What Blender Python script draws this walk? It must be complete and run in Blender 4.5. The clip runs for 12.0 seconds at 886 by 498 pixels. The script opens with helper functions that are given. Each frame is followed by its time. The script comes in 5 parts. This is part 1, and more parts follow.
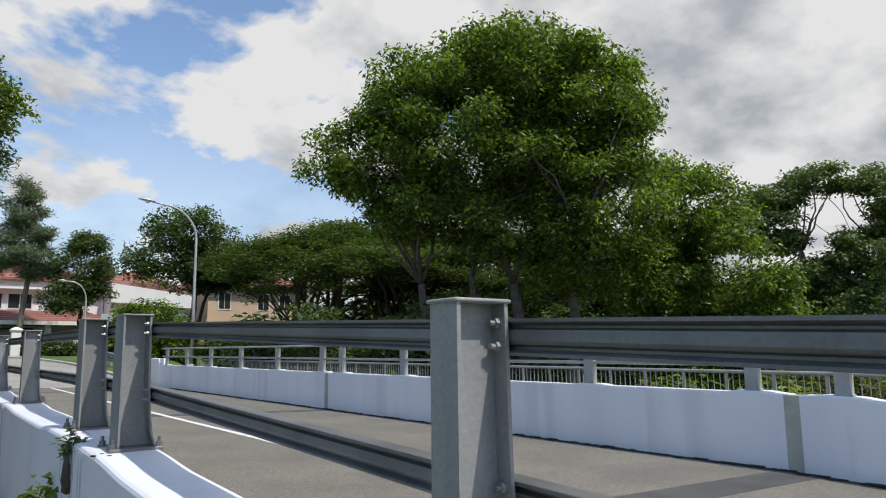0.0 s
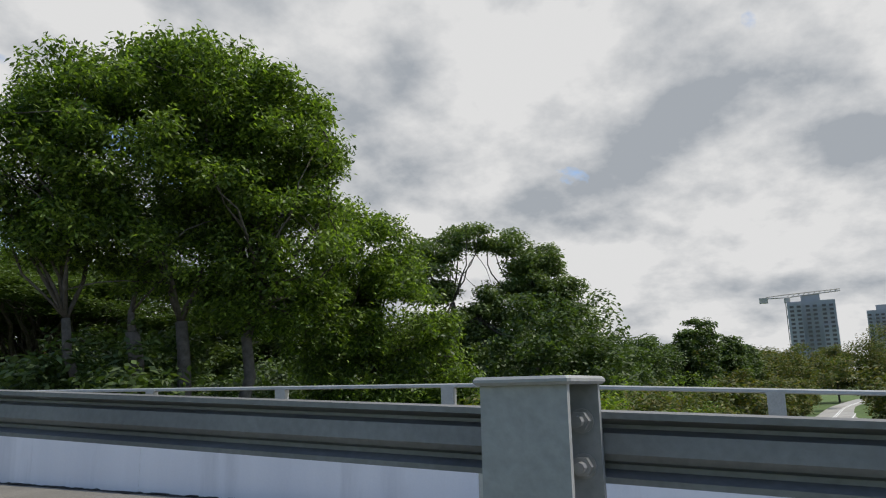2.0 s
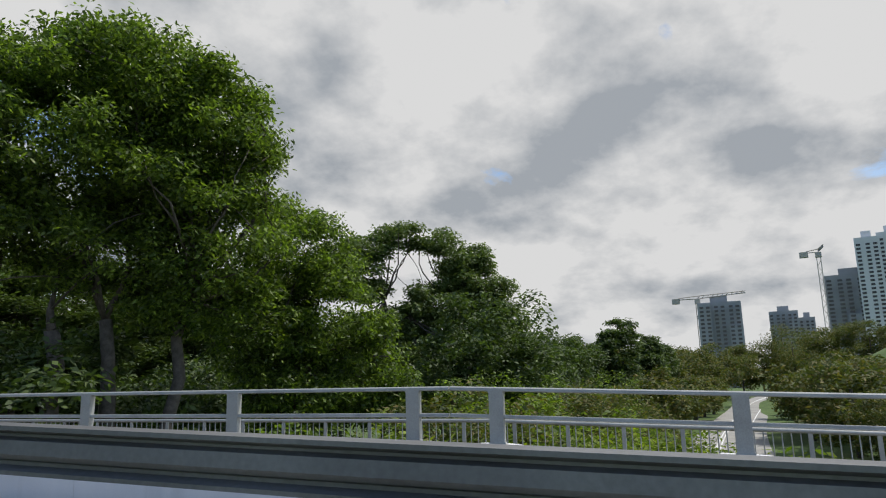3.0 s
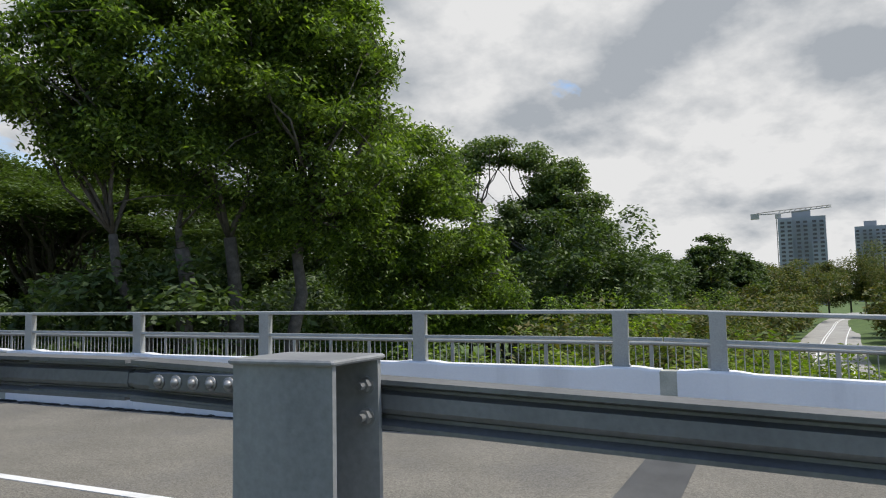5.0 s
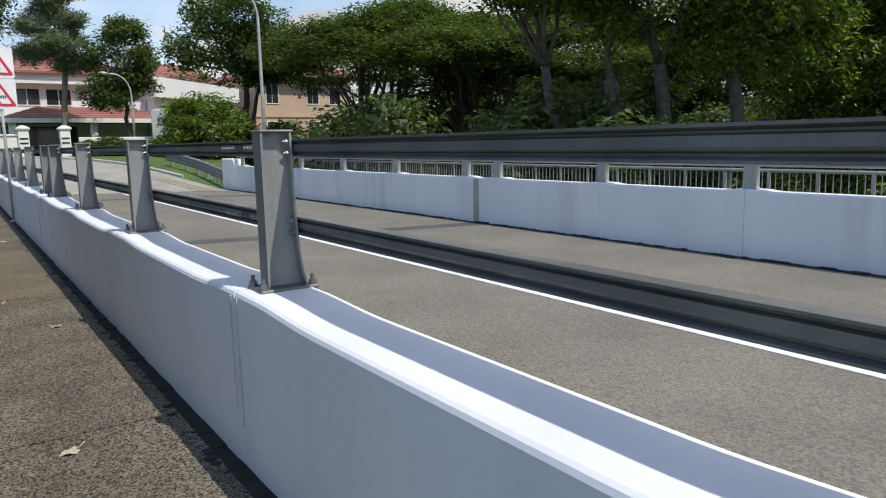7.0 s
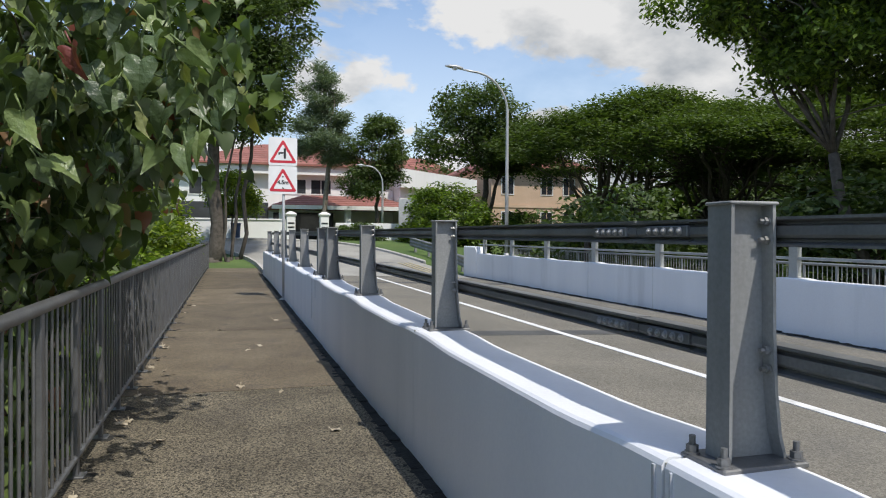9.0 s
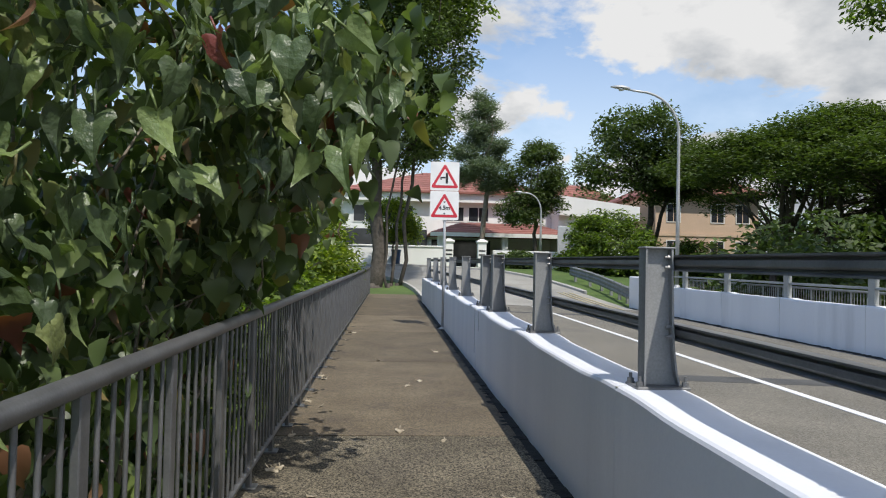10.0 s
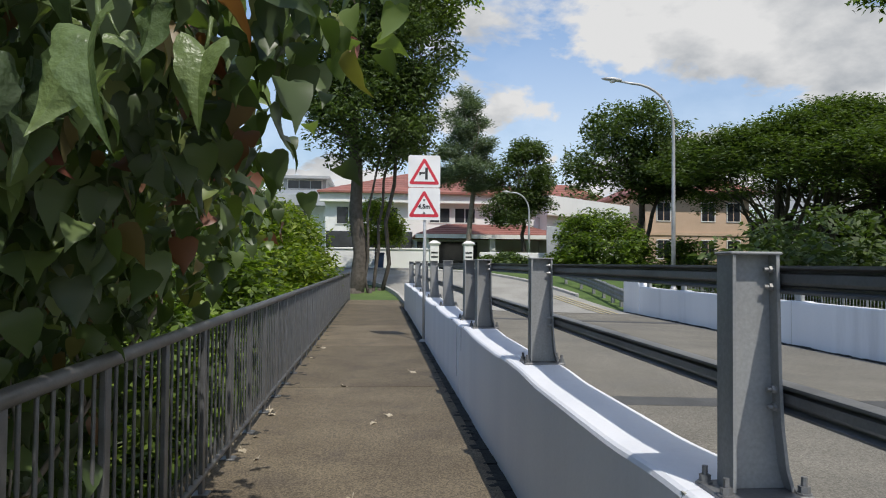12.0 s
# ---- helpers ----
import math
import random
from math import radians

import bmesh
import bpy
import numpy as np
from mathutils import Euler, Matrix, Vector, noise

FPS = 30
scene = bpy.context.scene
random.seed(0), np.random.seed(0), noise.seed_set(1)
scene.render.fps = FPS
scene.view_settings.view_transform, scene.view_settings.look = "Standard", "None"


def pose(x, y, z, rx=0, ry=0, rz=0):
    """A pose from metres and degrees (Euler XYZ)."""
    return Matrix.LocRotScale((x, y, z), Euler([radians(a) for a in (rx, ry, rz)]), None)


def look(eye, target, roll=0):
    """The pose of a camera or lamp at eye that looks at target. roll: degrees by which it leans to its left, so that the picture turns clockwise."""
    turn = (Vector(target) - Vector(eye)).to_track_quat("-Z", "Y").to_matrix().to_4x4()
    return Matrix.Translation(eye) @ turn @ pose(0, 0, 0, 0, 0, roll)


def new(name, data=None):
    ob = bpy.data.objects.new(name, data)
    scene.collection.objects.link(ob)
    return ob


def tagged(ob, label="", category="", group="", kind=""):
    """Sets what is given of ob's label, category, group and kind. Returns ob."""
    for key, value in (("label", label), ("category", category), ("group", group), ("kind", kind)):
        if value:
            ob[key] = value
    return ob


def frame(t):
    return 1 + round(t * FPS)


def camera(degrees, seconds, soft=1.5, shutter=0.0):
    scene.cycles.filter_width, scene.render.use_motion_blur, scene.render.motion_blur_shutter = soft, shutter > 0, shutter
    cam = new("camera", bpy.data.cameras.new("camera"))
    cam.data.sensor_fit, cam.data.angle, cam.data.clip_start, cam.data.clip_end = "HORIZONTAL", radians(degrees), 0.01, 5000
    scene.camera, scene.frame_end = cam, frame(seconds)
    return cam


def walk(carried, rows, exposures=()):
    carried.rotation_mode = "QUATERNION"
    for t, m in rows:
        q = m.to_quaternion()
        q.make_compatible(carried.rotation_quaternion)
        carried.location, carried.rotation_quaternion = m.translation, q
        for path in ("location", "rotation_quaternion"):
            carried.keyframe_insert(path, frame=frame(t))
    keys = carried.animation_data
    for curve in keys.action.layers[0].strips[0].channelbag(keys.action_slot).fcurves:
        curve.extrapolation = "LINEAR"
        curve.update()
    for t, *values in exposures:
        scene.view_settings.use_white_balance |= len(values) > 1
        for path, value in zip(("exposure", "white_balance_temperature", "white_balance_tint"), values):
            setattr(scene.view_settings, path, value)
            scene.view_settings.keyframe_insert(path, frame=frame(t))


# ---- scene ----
cam = camera(64.6, 12.0, soft=1.1)

PATH = [
    (0, (0.919, 1.712, 1.248), (2.116, 3.287, 1.542), -0.7),
    (0.5, (1.002, 2.052, 1.283), (2.296, 3.549, 1.572), -1.4),
    (1, (1.029, 2.225, 1.322), (2.495, 3.549, 1.637), -1.0),
    (1.5, (1.04, 2.415, 1.342), (2.715, 3.453, 1.683), -1.3),
    (2, (1.12, 2.656, 1.352), (2.893, 3.494, 1.743), -1.2),
    (2.5, (1.067, 2.922, 1.393), (2.89, 3.62, 1.827), -1.1),
    (4.5, (1.014, 4.609, 1.524), (2.927, 5.15, 1.747), -1.4),
    (5, (0.946, 5.101, 1.558), (2.76, 5.93, 1.708), -1.1),
    (5.5, (0.898, 5.491, 1.518), (2.558, 6.601, 1.632), -0.7),
    (6, (0.877, 5.927, 1.445), (2.264, 7.367, 1.379), 0.3),
    (6.5, (0.828, 6.329, 1.431), (2.078, 7.874, 1.205), -1.3),
    (7, (0.725, 6.687, 1.428), (1.852, 8.314, 1.141), -1.3),
    (8.8, (0.591, 7.902, 1.422), (1.266, 9.784, 1.386), 0.2),
    (9, (0.565, 8.088, 1.412), (1.147, 10.001, 1.387), 0.3),
    (9.5, (0.555, 8.596, 1.43), (0.845, 10.575, 1.42), 0.8),
    (10, (0.55, 8.97, 1.421), (0.7, 10.964, 1.47), 1.2),
    (10.5, (0.574, 9.217, 1.386), (1.023, 11.145, 1.677), 0.5),
    (11, (0.691, 9.766, 1.444), (1.178, 11.694, 1.655), 1.6),
    (11.5, (0.758, 10.09, 1.449), (1.132, 12.053, 1.537), 0.9),
    (12, (0.803, 10.442, 1.484), (0.988, 12.432, 1.539), 0.5),
]
walk(cam, [(t, look(eye, target, roll)) for t, eye, target, roll in PATH],
     exposures=((0, 0.05), (2, -0.03), (2.5, -0.10), (4.5, -0.05), (5.5, 0.18), (7, 0.10), (9, 0.09), (9.5, 0.06), (10, 0.12), (10.5, 0.26), (11, 0.26), (11.5, 0.08), (12, 0.0)))

# ---------------------------------------------------------------- light
SUN_AZ, SUN_EL = radians(160.0), radians(58.0)   # clockwise from +y, and above the horizon
sun_dir = Vector((math.sin(SUN_AZ) * math.cos(SUN_EL), math.cos(SUN_AZ) * math.cos(SUN_EL), math.sin(SUN_EL)))
sun_data = bpy.data.lights.new("sun", "SUN")
sun_data.energy, sun_data.angle, sun_data.color = 3.7, radians(0.6), (1.0, 0.95, 0.87)
sun = new("sun", sun_data)
sun.matrix_world = look((0, 0, 60), tuple(Vector((0, 0, 60)) - sun_dir))

world = bpy.data.worlds.new("sky")
scene.world = world
world.use_nodes = True
wn, wl = world.node_tree.nodes, world.node_tree.links
wn.clear()


def wnode(kind, **kw):
    n = wn.new(kind)
    for k, v in kw.items():
        n.inputs[k].default_value = v
    return n


w_out = wn.new("ShaderNodeOutputWorld")
w_bg = wnode("ShaderNodeBackground", Strength=0.1)
w_sky = wn.new("ShaderNodeTexSky")
w_sky.sky_type = "NISHITA"
w_sky.sun_disc = False
w_sky.sun_elevation, w_sky.sun_rotation = SUN_EL, SUN_AZ
w_sky.air_density, w_sky.dust_density, w_sky.ozone_density = 1.0, 0.6, 2.0
w_tc = wn.new("ShaderNodeTexCoord")
w_sep = wn.new("ShaderNodeSeparateXYZ")
wl.new(w_tc.outputs["Generated"], w_sep.inputs[0])
# clouds lie on a high layer: flatten the dome by its height
w_z = wn.new("ShaderNodeMath"); w_z.operation = "ADD"; w_z.inputs[1].default_value = 0.42
wl.new(w_sep.outputs["Z"], w_z.inputs[0])
w_div = wn.new("ShaderNodeVectorMath"); w_div.operation = "DIVIDE"
w_comb = wn.new("ShaderNodeCombineXYZ")
for k in range(3):
    wl.new(w_z.outputs[0], w_comb.inputs[k])
wl.new(w_tc.outputs["Generated"], w_div.inputs[0])
wl.new(w_comb.outputs[0], w_div.inputs[1])
w_off = wn.new("ShaderNodeVectorMath"); w_off.operation = "ADD"; w_off.inputs[1].default_value = (3.1, 1.7, 0.4)
wl.new(w_div.outputs[0], w_off.inputs[0])
w_n1 = wnode("ShaderNodeTexNoise", Scale=2.7, Detail=12.0, Roughness=0.55, Distortion=0.25)
w_n2 = wnode("ShaderNodeTexNoise", Scale=3.1, Detail=10.0, Roughness=0.55)
for n in (w_n1, w_n2):
    wl.new(w_off.outputs[0], n.inputs["Vector"])
w_m1 = wn.new("ShaderNodeValToRGB")
w_m1.color_ramp.elements[0].position, w_m1.color_ramp.elements[1].position = 0.46, 0.515
# the cover thickens towards the side where the sun stands
w_bias = wn.new("ShaderNodeMath"); w_bias.operation = "MULTIPLY_ADD"; w_bias.inputs[1].default_value = 0.30
w_bias2 = wn.new("ShaderNodeMath"); w_bias2.operation = "ADD"; w_bias2.inputs[1].default_value = -0.108
wl.new(w_sep.outputs["X"], w_bias.inputs[0])
wl.new(w_n1.outputs["Fac"], w_bias.inputs[2])
wl.new(w_bias.outputs[0], w_bias2.inputs[0])
wl.new(w_bias2.outputs[0], w_m1.inputs[0])
w_c = wn.new("ShaderNodeValToRGB")
w_c.color_ramp.elements[0].position, w_c.color_ramp.elements[0].color = 0.36, (0.50, 0.54, 0.59, 1)
w_c.color_ramp.elements[1].position, w_c.color_ramp.elements[1].color = 0.53, (1.0, 1.0, 1.0, 1)
wl.new(w_n2.outputs["Fac"], w_c.inputs[0])
w_cs = wn.new("ShaderNodeVectorMath"); w_cs.operation = "SCALE"; w_cs.inputs["Scale"].default_value = 7.5
wl.new(w_c.outputs[0], w_cs.inputs[0])
# thin white haze low over the horizon
w_h = wn.new("ShaderNodeMapRange")
w_h.inputs["From Min"].default_value, w_h.inputs["From Max"].default_value = 0.0, 0.36
w_h.inputs["To Min"].default_value, w_h.inputs["To Max"].default_value = 0.7, 0.0
wl.new(w_sep.outputs["Z"], w_h.inputs["Value"])
w_max = wn.new("ShaderNodeMath"); w_max.operation = "MAXIMUM"
wl.new(w_m1.outputs[0], w_max.inputs[0])
wl.new(w_h.outputs[0], w_max.inputs[1])
w_mix = wn.new("ShaderNodeMix"); w_mix.data_type = "RGBA"
wl.new(w_max.outputs[0], w_mix.inputs[0])
w_blue = wn.new("ShaderNodeVectorMath"); w_blue.operation = "SCALE"; w_blue.inputs["Scale"].default_value = 1.75
wl.new(w_sky.outputs[0], w_blue.inputs[0])
wl.new(w_blue.outputs[0], w_mix.inputs[6])
wl.new(w_cs.outputs[0], w_mix.inputs[7])
wl.new(w_mix.outputs[2], w_bg.inputs["Color"])
wl.new(w_bg.outputs[0], w_out.inputs[0])

# ---------------------------------------------------------------- materials


def surface(name, c1, c2, scale=6.0, rough=0.6, metal=0.0, bump=0.15, fine=60.0, grain=0.25, spread=0.35,
            streak=False, c3=None, stain=0.0, stain_scale=0.7, random="", speck=0.0, speck_lo=0.6, speck_hi=1.5):
    """A painted, stony or metal surface: a broad blotch, a fine grain, stains and relief, at real size."""
    m = bpy.data.materials.new(name)
    m.use_nodes = True
    n, l = m.node_tree.nodes, m.node_tree.links
    bsdf = n["Principled BSDF"]
    bsdf.inputs["Roughness"].default_value, bsdf.inputs["Metallic"].default_value = rough, metal
    geo = n.new("ShaderNodeNewGeometry")
    vec = geo.outputs["Position"]
    if streak:
        mp = n.new("ShaderNodeMapping"); mp.inputs["Scale"].default_value = (1, 1, 0.12)
        l.new(vec, mp.inputs[0]); vec_big = mp.outputs[0]
    else:
        vec_big = vec
    big = n.new("ShaderNodeTexNoise"); big.inputs["Scale"].default_value = scale; big.inputs["Detail"].default_value = 4
    sm = n.new("ShaderNodeTexNoise"); sm.inputs["Scale"].default_value = fine; sm.inputs["Detail"].default_value = 3
    l.new(vec_big, big.inputs["Vector"]); l.new(vec, sm.inputs["Vector"])
    ramp = n.new("ShaderNodeValToRGB")
    ramp.color_ramp.elements[0].position, ramp.color_ramp.elements[1].position = 0.5 - spread / 2, 0.5 + spread / 2
    ramp.color_ramp.elements[0].color, ramp.color_ramp.elements[1].color = (*c1, 1), (*c2, 1)
    l.new(big.outputs["Fac"], ramp.inputs[0])
    mix = n.new("ShaderNodeMix"); mix.data_type = "RGBA"; mix.blend_type = "OVERLAY"
    mix.inputs[0].default_value = grain
    l.new(ramp.outputs[0], mix.inputs[6]); l.new(sm.outputs["Fac"], mix.inputs[7])
    out = mix.outputs[2]
    if stain:
        st = n.new("ShaderNodeTexNoise"); st.inputs["Scale"].default_value = stain_scale; st.inputs["Detail"].default_value = 7
        st.inputs["Roughness"].default_value = 0.62
        l.new(vec_big, st.inputs["Vector"])
        sr = n.new("ShaderNodeValToRGB")
        sr.color_ramp.elements[0].position, sr.color_ramp.elements[1].position = 0.53, 0.70
        sr.color_ramp.elements[1].color = (stain, stain, stain, 1)
        l.new(st.outputs["Fac"], sr.inputs[0])
        m2 = n.new("ShaderNodeMix"); m2.data_type = "RGBA"
        l.new(sr.outputs[0], m2.inputs[0]); l.new(out, m2.inputs[6]); m2.inputs[7].default_value = (*(c3 or c1), 1)
        out = m2.outputs[2]
    if speck:
        vo = n.new("ShaderNodeTexVoronoi"); vo.inputs["Scale"].default_value = speck
        l.new(vec, vo.inputs["Vector"])
        bw = n.new("ShaderNodeRGBToBW"); l.new(vo.outputs["Color"], bw.inputs[0])
        sm2 = n.new("ShaderNodeMapRange"); sm2.inputs["From Min"].default_value, sm2.inputs["From Max"].default_value = 0.2, 0.8
        sm2.inputs["To Min"].default_value, sm2.inputs["To Max"].default_value = speck_lo, speck_hi
        l.new(bw.outputs[0], sm2.inputs["Value"])
        sx = n.new("ShaderNodeVectorMath"); sx.operation = "SCALE"
        l.new(out, sx.inputs[0]); l.new(sm2.outputs[0], sx.inputs["Scale"])
        out = sx.outputs[0]
    if random:
        rnd = n.new("ShaderNodeObjectInfo").outputs["Random"] if random == "object" else geo.outputs["Random Per Island"]
        hs = n.new("ShaderNodeHueSaturation")
        mr = n.new("ShaderNodeMapRange"); mr.inputs["To Min"].default_value, mr.inputs["To Max"].default_value = 0.8, 1.15
        l.new(rnd, mr.inputs["Value"]); l.new(mr.outputs[0], hs.inputs["Value"]); l.new(out, hs.inputs["Color"])
        out = hs.outputs[0]
    l.new(out, bsdf.inputs["Base Color"])
    if bump:
        b = n.new("ShaderNodeBump"); b.inputs["Strength"].default_value = bump; b.inputs["Distance"].default_value = 0.01
        l.new(sm.outputs["Fac"], b.inputs["Height"]); l.new(b.outputs[0], bsdf.inputs["Normal"])
    return m


def foliage(name, dark, mid, light, rough=0.5, glow=0.3, source="island", warm=None, few=0.95):
    """Leaves: each leaf has a green of its own, and lets some light through."""
    m = bpy.data.materials.new(name)
    m.use_nodes = True
    n, l = m.node_tree.nodes, m.node_tree.links
    bsdf = n["Principled BSDF"]
    bsdf.inputs["Roughness"].default_value = rough
    geo = n.new("ShaderNodeNewGeometry")
    rnd = n.new("ShaderNodeObjectInfo").outputs["Random"] if source == "object" else geo.outputs["Random Per Island"]
    ramp = n.new("ShaderNodeValToRGB")
    ramp.color_ramp.elements[0].position, ramp.color_ramp.elements[0].color = 0.0, (*dark, 1)
    ramp.color_ramp.elements[1].position, ramp.color_ramp.elements[1].color = 1.0, (*(warm or light), 1)
    e = ramp.color_ramp.elements.new(0.55); e.color = (*mid, 1)
    e = ramp.color_ramp.elements.new(few); e.color = (*light, 1)
    l.new(rnd, ramp.inputs[0])
    no = n.new("ShaderNodeTexNoise"); no.inputs["Scale"].default_value = 30 if source == "object" else 0.8
    l.new(geo.outputs["Position"], no.inputs["Vector"])
    mix = n.new("ShaderNodeMix"); mix.data_type = "RGBA"; mix.blend_type = "OVERLAY"; mix.inputs[0].default_value = 0.35
    l.new(ramp.outputs[0], mix.inputs[6]); l.new(no.outputs["Fac"], mix.inputs[7])
    l.new(mix.outputs[2], bsdf.inputs["Base Color"])
    if source == "object":
        cr = n.new("ShaderNodeTexNoise"); cr.inputs["Scale"].default_value = 38; cr.inputs["Detail"].default_value = 3
        l.new(geo.outputs["Position"], cr.inputs["Vector"])
        bp = n.new("ShaderNodeBump"); bp.inputs["Strength"].default_value = 0.7; bp.inputs["Distance"].default_value = 0.012
        l.new(cr.outputs["Fac"], bp.inputs["Height"]); l.new(bp.outputs[0], bsdf.inputs["Normal"])
    tr = n.new("ShaderNodeBsdfTranslucent")
    ad = n.new("ShaderNodeMix"); ad.data_type = "RGBA"; ad.blend_type = "MULTIPLY"; ad.inputs[0].default_value = 1
    ad.inputs[7].default_value = (1.3, 1.5, 0.5, 1)
    l.new(mix.outputs[2], ad.inputs[6]); l.new(ad.outputs[2], tr.inputs["Color"])
    ms = n.new("ShaderNodeMixShader"); ms.inputs[0].default_value = glow
    l.new(bsdf.outputs[0], ms.inputs[1]); l.new(tr.outputs[0], ms.inputs[2])
    l.new(ms.outputs[0], n["Material Output"].inputs["Surface"])
    return m


WHITE = surface("white_paint", (0.725, 0.742, 0.785), (0.80, 0.81, 0.84), 1.2, 0.55, bump=0.12, fine=45, grain=0.12, c3=(0.50, 0.52, 0.55), stain=0.22, streak=True, stain_scale=1.6)
WHITE_OLD = surface("weathered_white_paint", (0.72, 0.735, 0.765), (0.80, 0.81, 0.83), 1.0, 0.6, bump=0.15, fine=40, grain=0.15, c3=(0.36, 0.37, 0.38), stain=0.35, streak=True, stain_scale=1.1)
FILLER = surface("joint_filler", (0.36, 0.37, 0.31), (0.46, 0.46, 0.40), 5, 0.8, bump=0.3, c3=(0.2, 0.2, 0.17), stain=0.5)
STEEL = surface("galvanised_steel", (0.205, 0.21, 0.214), (0.30, 0.305, 0.30), 5, 0.55, 0.12, bump=0.08, fine=80, grain=0.25, streak=True, c3=(0.13, 0.13, 0.13), stain=0.5, stain_scale=3)
BEAM = surface("weathered_beam", (0.13, 0.132, 0.135), (0.21, 0.212, 0.212), 4, 0.48, 0.4, bump=0.06, fine=90, grain=0.25, c3=(0.08, 0.08, 0.08), stain=0.4, stain_scale=2)
BOLT = surface("bright_bolt", (0.24, 0.24, 0.23), (0.33, 0.33, 0.33), 20, 0.48, 0.6, bump=0.05)
RAILM = surface("railing_metal", (0.13, 0.133, 0.138), (0.19, 0.193, 0.198), 7, 0.42, 0.45, bump=0.05, fine=90, grain=0.2, c3=(0.14, 0.13, 0.12), stain=0.4, stain_scale=4)
RAILF = surface("far_rail_metal", (0.29, 0.30, 0.29), (0.40, 0.41, 0.39), 3, 0.5, 0.2, bump=0.06, c3=(0.26, 0.26, 0.25), stain=0.4, stain_scale=3)
ASPHALT = surface("worn_asphalt", (0.146, 0.135, 0.110), (0.190, 0.175, 0.144), 0.8, 0.85, bump=0.5, fine=130, grain=0.55, c3=(0.135, 0.128, 0.116), stain=0.7, stain_scale=0.45, speck=70, speck_lo=0.72, speck_hi=1.3)
PLUG = surface("joint_tar", (0.055, 0.055, 0.054), (0.085, 0.085, 0.082), 2, 0.7, bump=0.4, fine=90)
LINE = surface("road_paint", (0.66, 0.66, 0.64), (0.78, 0.78, 0.77), 4, 0.7, bump=0.2, c3=(0.4, 0.39, 0.37), stain=0.5, stain_scale=3)
YELLOW = surface("yellow_road_paint", (0.48, 0.40, 0.20), (0.55, 0.46, 0.26), 4, 0.7, bump=0.2)
SLAB = surface("smooth_concrete", (0.100, 0.079, 0.052), (0.144, 0.117, 0.078), 1.3, 0.9, bump=0.3, fine=70, grain=0.55, c3=(0.078, 0.064, 0.048), stain=0.8, stain_scale=1.6, random="object", speck=95, speck_lo=0.62, speck_hi=1.45)
NEAR_BLACK = surface("near_black", (0.012, 0.012, 0.011), (0.03, 0.03, 0.026), 9, 0.95, bump=0.6, fine=60)
KERB = surface("kerb_concrete", (0.36, 0.35, 0.33), (0.46, 0.45, 0.42), 3, 0.85, bump=0.3, c3=(0.2, 0.19, 0.17), stain=0.5)
GRASS = surface("grass_ground", (0.055, 0.10, 0.022), (0.095, 0.15, 0.035), 0.6, 0.95, bump=0.5, fine=25, grain=0.5, c3=(0.11, 0.12, 0.04), stain=0.3, stain_scale=0.12)
BARK = surface("bark", (0.055, 0.046, 0.036), (0.11, 0.095, 0.078), 6, 0.9, bump=0.5, fine=30, grain=0.4)
BARK_PALE = surface("pale_bark", (0.16, 0.135, 0.105), (0.26, 0.225, 0.18), 6, 0.9, bump=0.4, fine=30, grain=0.4)
HOUSEW = surface("house_white", (0.74, 0.74, 0.72), (0.82, 0.82, 0.80), 0.6, 0.7, bump=0.05, fine=10, grain=0.1, c3=(0.6, 0.6, 0.58), stain=0.3, streak=True)
PEACH = surface("peach_render", (0.50, 0.36, 0.25), (0.58, 0.42, 0.30), 0.6, 0.75, bump=0.05, fine=10, grain=0.1)
ROOF = surface("clay_roof", (0.24, 0.095, 0.078), (0.32, 0.135, 0.105), 1.5, 0.75, bump=0.3, fine=14, grain=0.3, c3=(0.3, 0.1, 0.08), stain=0.4, random="island")
GREYB = surface("grey_render", (0.34, 0.36, 0.38), (0.42, 0.44, 0.46), 0.5, 0.7, bump=0.05, fine=10)
TOWER = surface("tower_concrete", (0.30, 0.31, 0.33), (0.36, 0.37, 0.39), 0.02, 0.8, bump=0.0, fine=0.3, grain=0.2)
TOWERW = surface("tower_white", (0.62, 0.63, 0.65), (0.70, 0.71, 0.72), 0.02, 0.8, bump=0.0, fine=0.3, grain=0.15)
DARKWIN = surface("dark_window", (0.02, 0.022, 0.026), (0.04, 0.043, 0.05), 1, 0.12, bump=0)
CRANE = surface("crane_paint", (0.36, 0.33, 0.30), (0.45, 0.42, 0.38), 0.1, 0.6, bump=0)
SIGNW = surface("sign_white", (0.72, 0.72, 0.72), (0.80, 0.80, 0.80), 3, 0.4, bump=0.02, grain=0.08)
SIGNR = surface("sign_red", (0.50, 0.02, 0.04), (0.58, 0.035, 0.055), 3, 0.4, bump=0.02, grain=0.1)
SIGNK = surface("sign_black", (0.015, 0.015, 0.016), (0.03, 0.03, 0.03), 3, 0.45, bump=0.02)
POLE = surface("grey_pole", (0.40, 0.41, 0.42), (0.52, 0.53, 0.53), 3, 0.45, 0.3, bump=0.04)
LENS = surface("lamp_lens", (0.66, 0.68, 0.68), (0.78, 0.8, 0.8), 8, 0.2, bump=0)

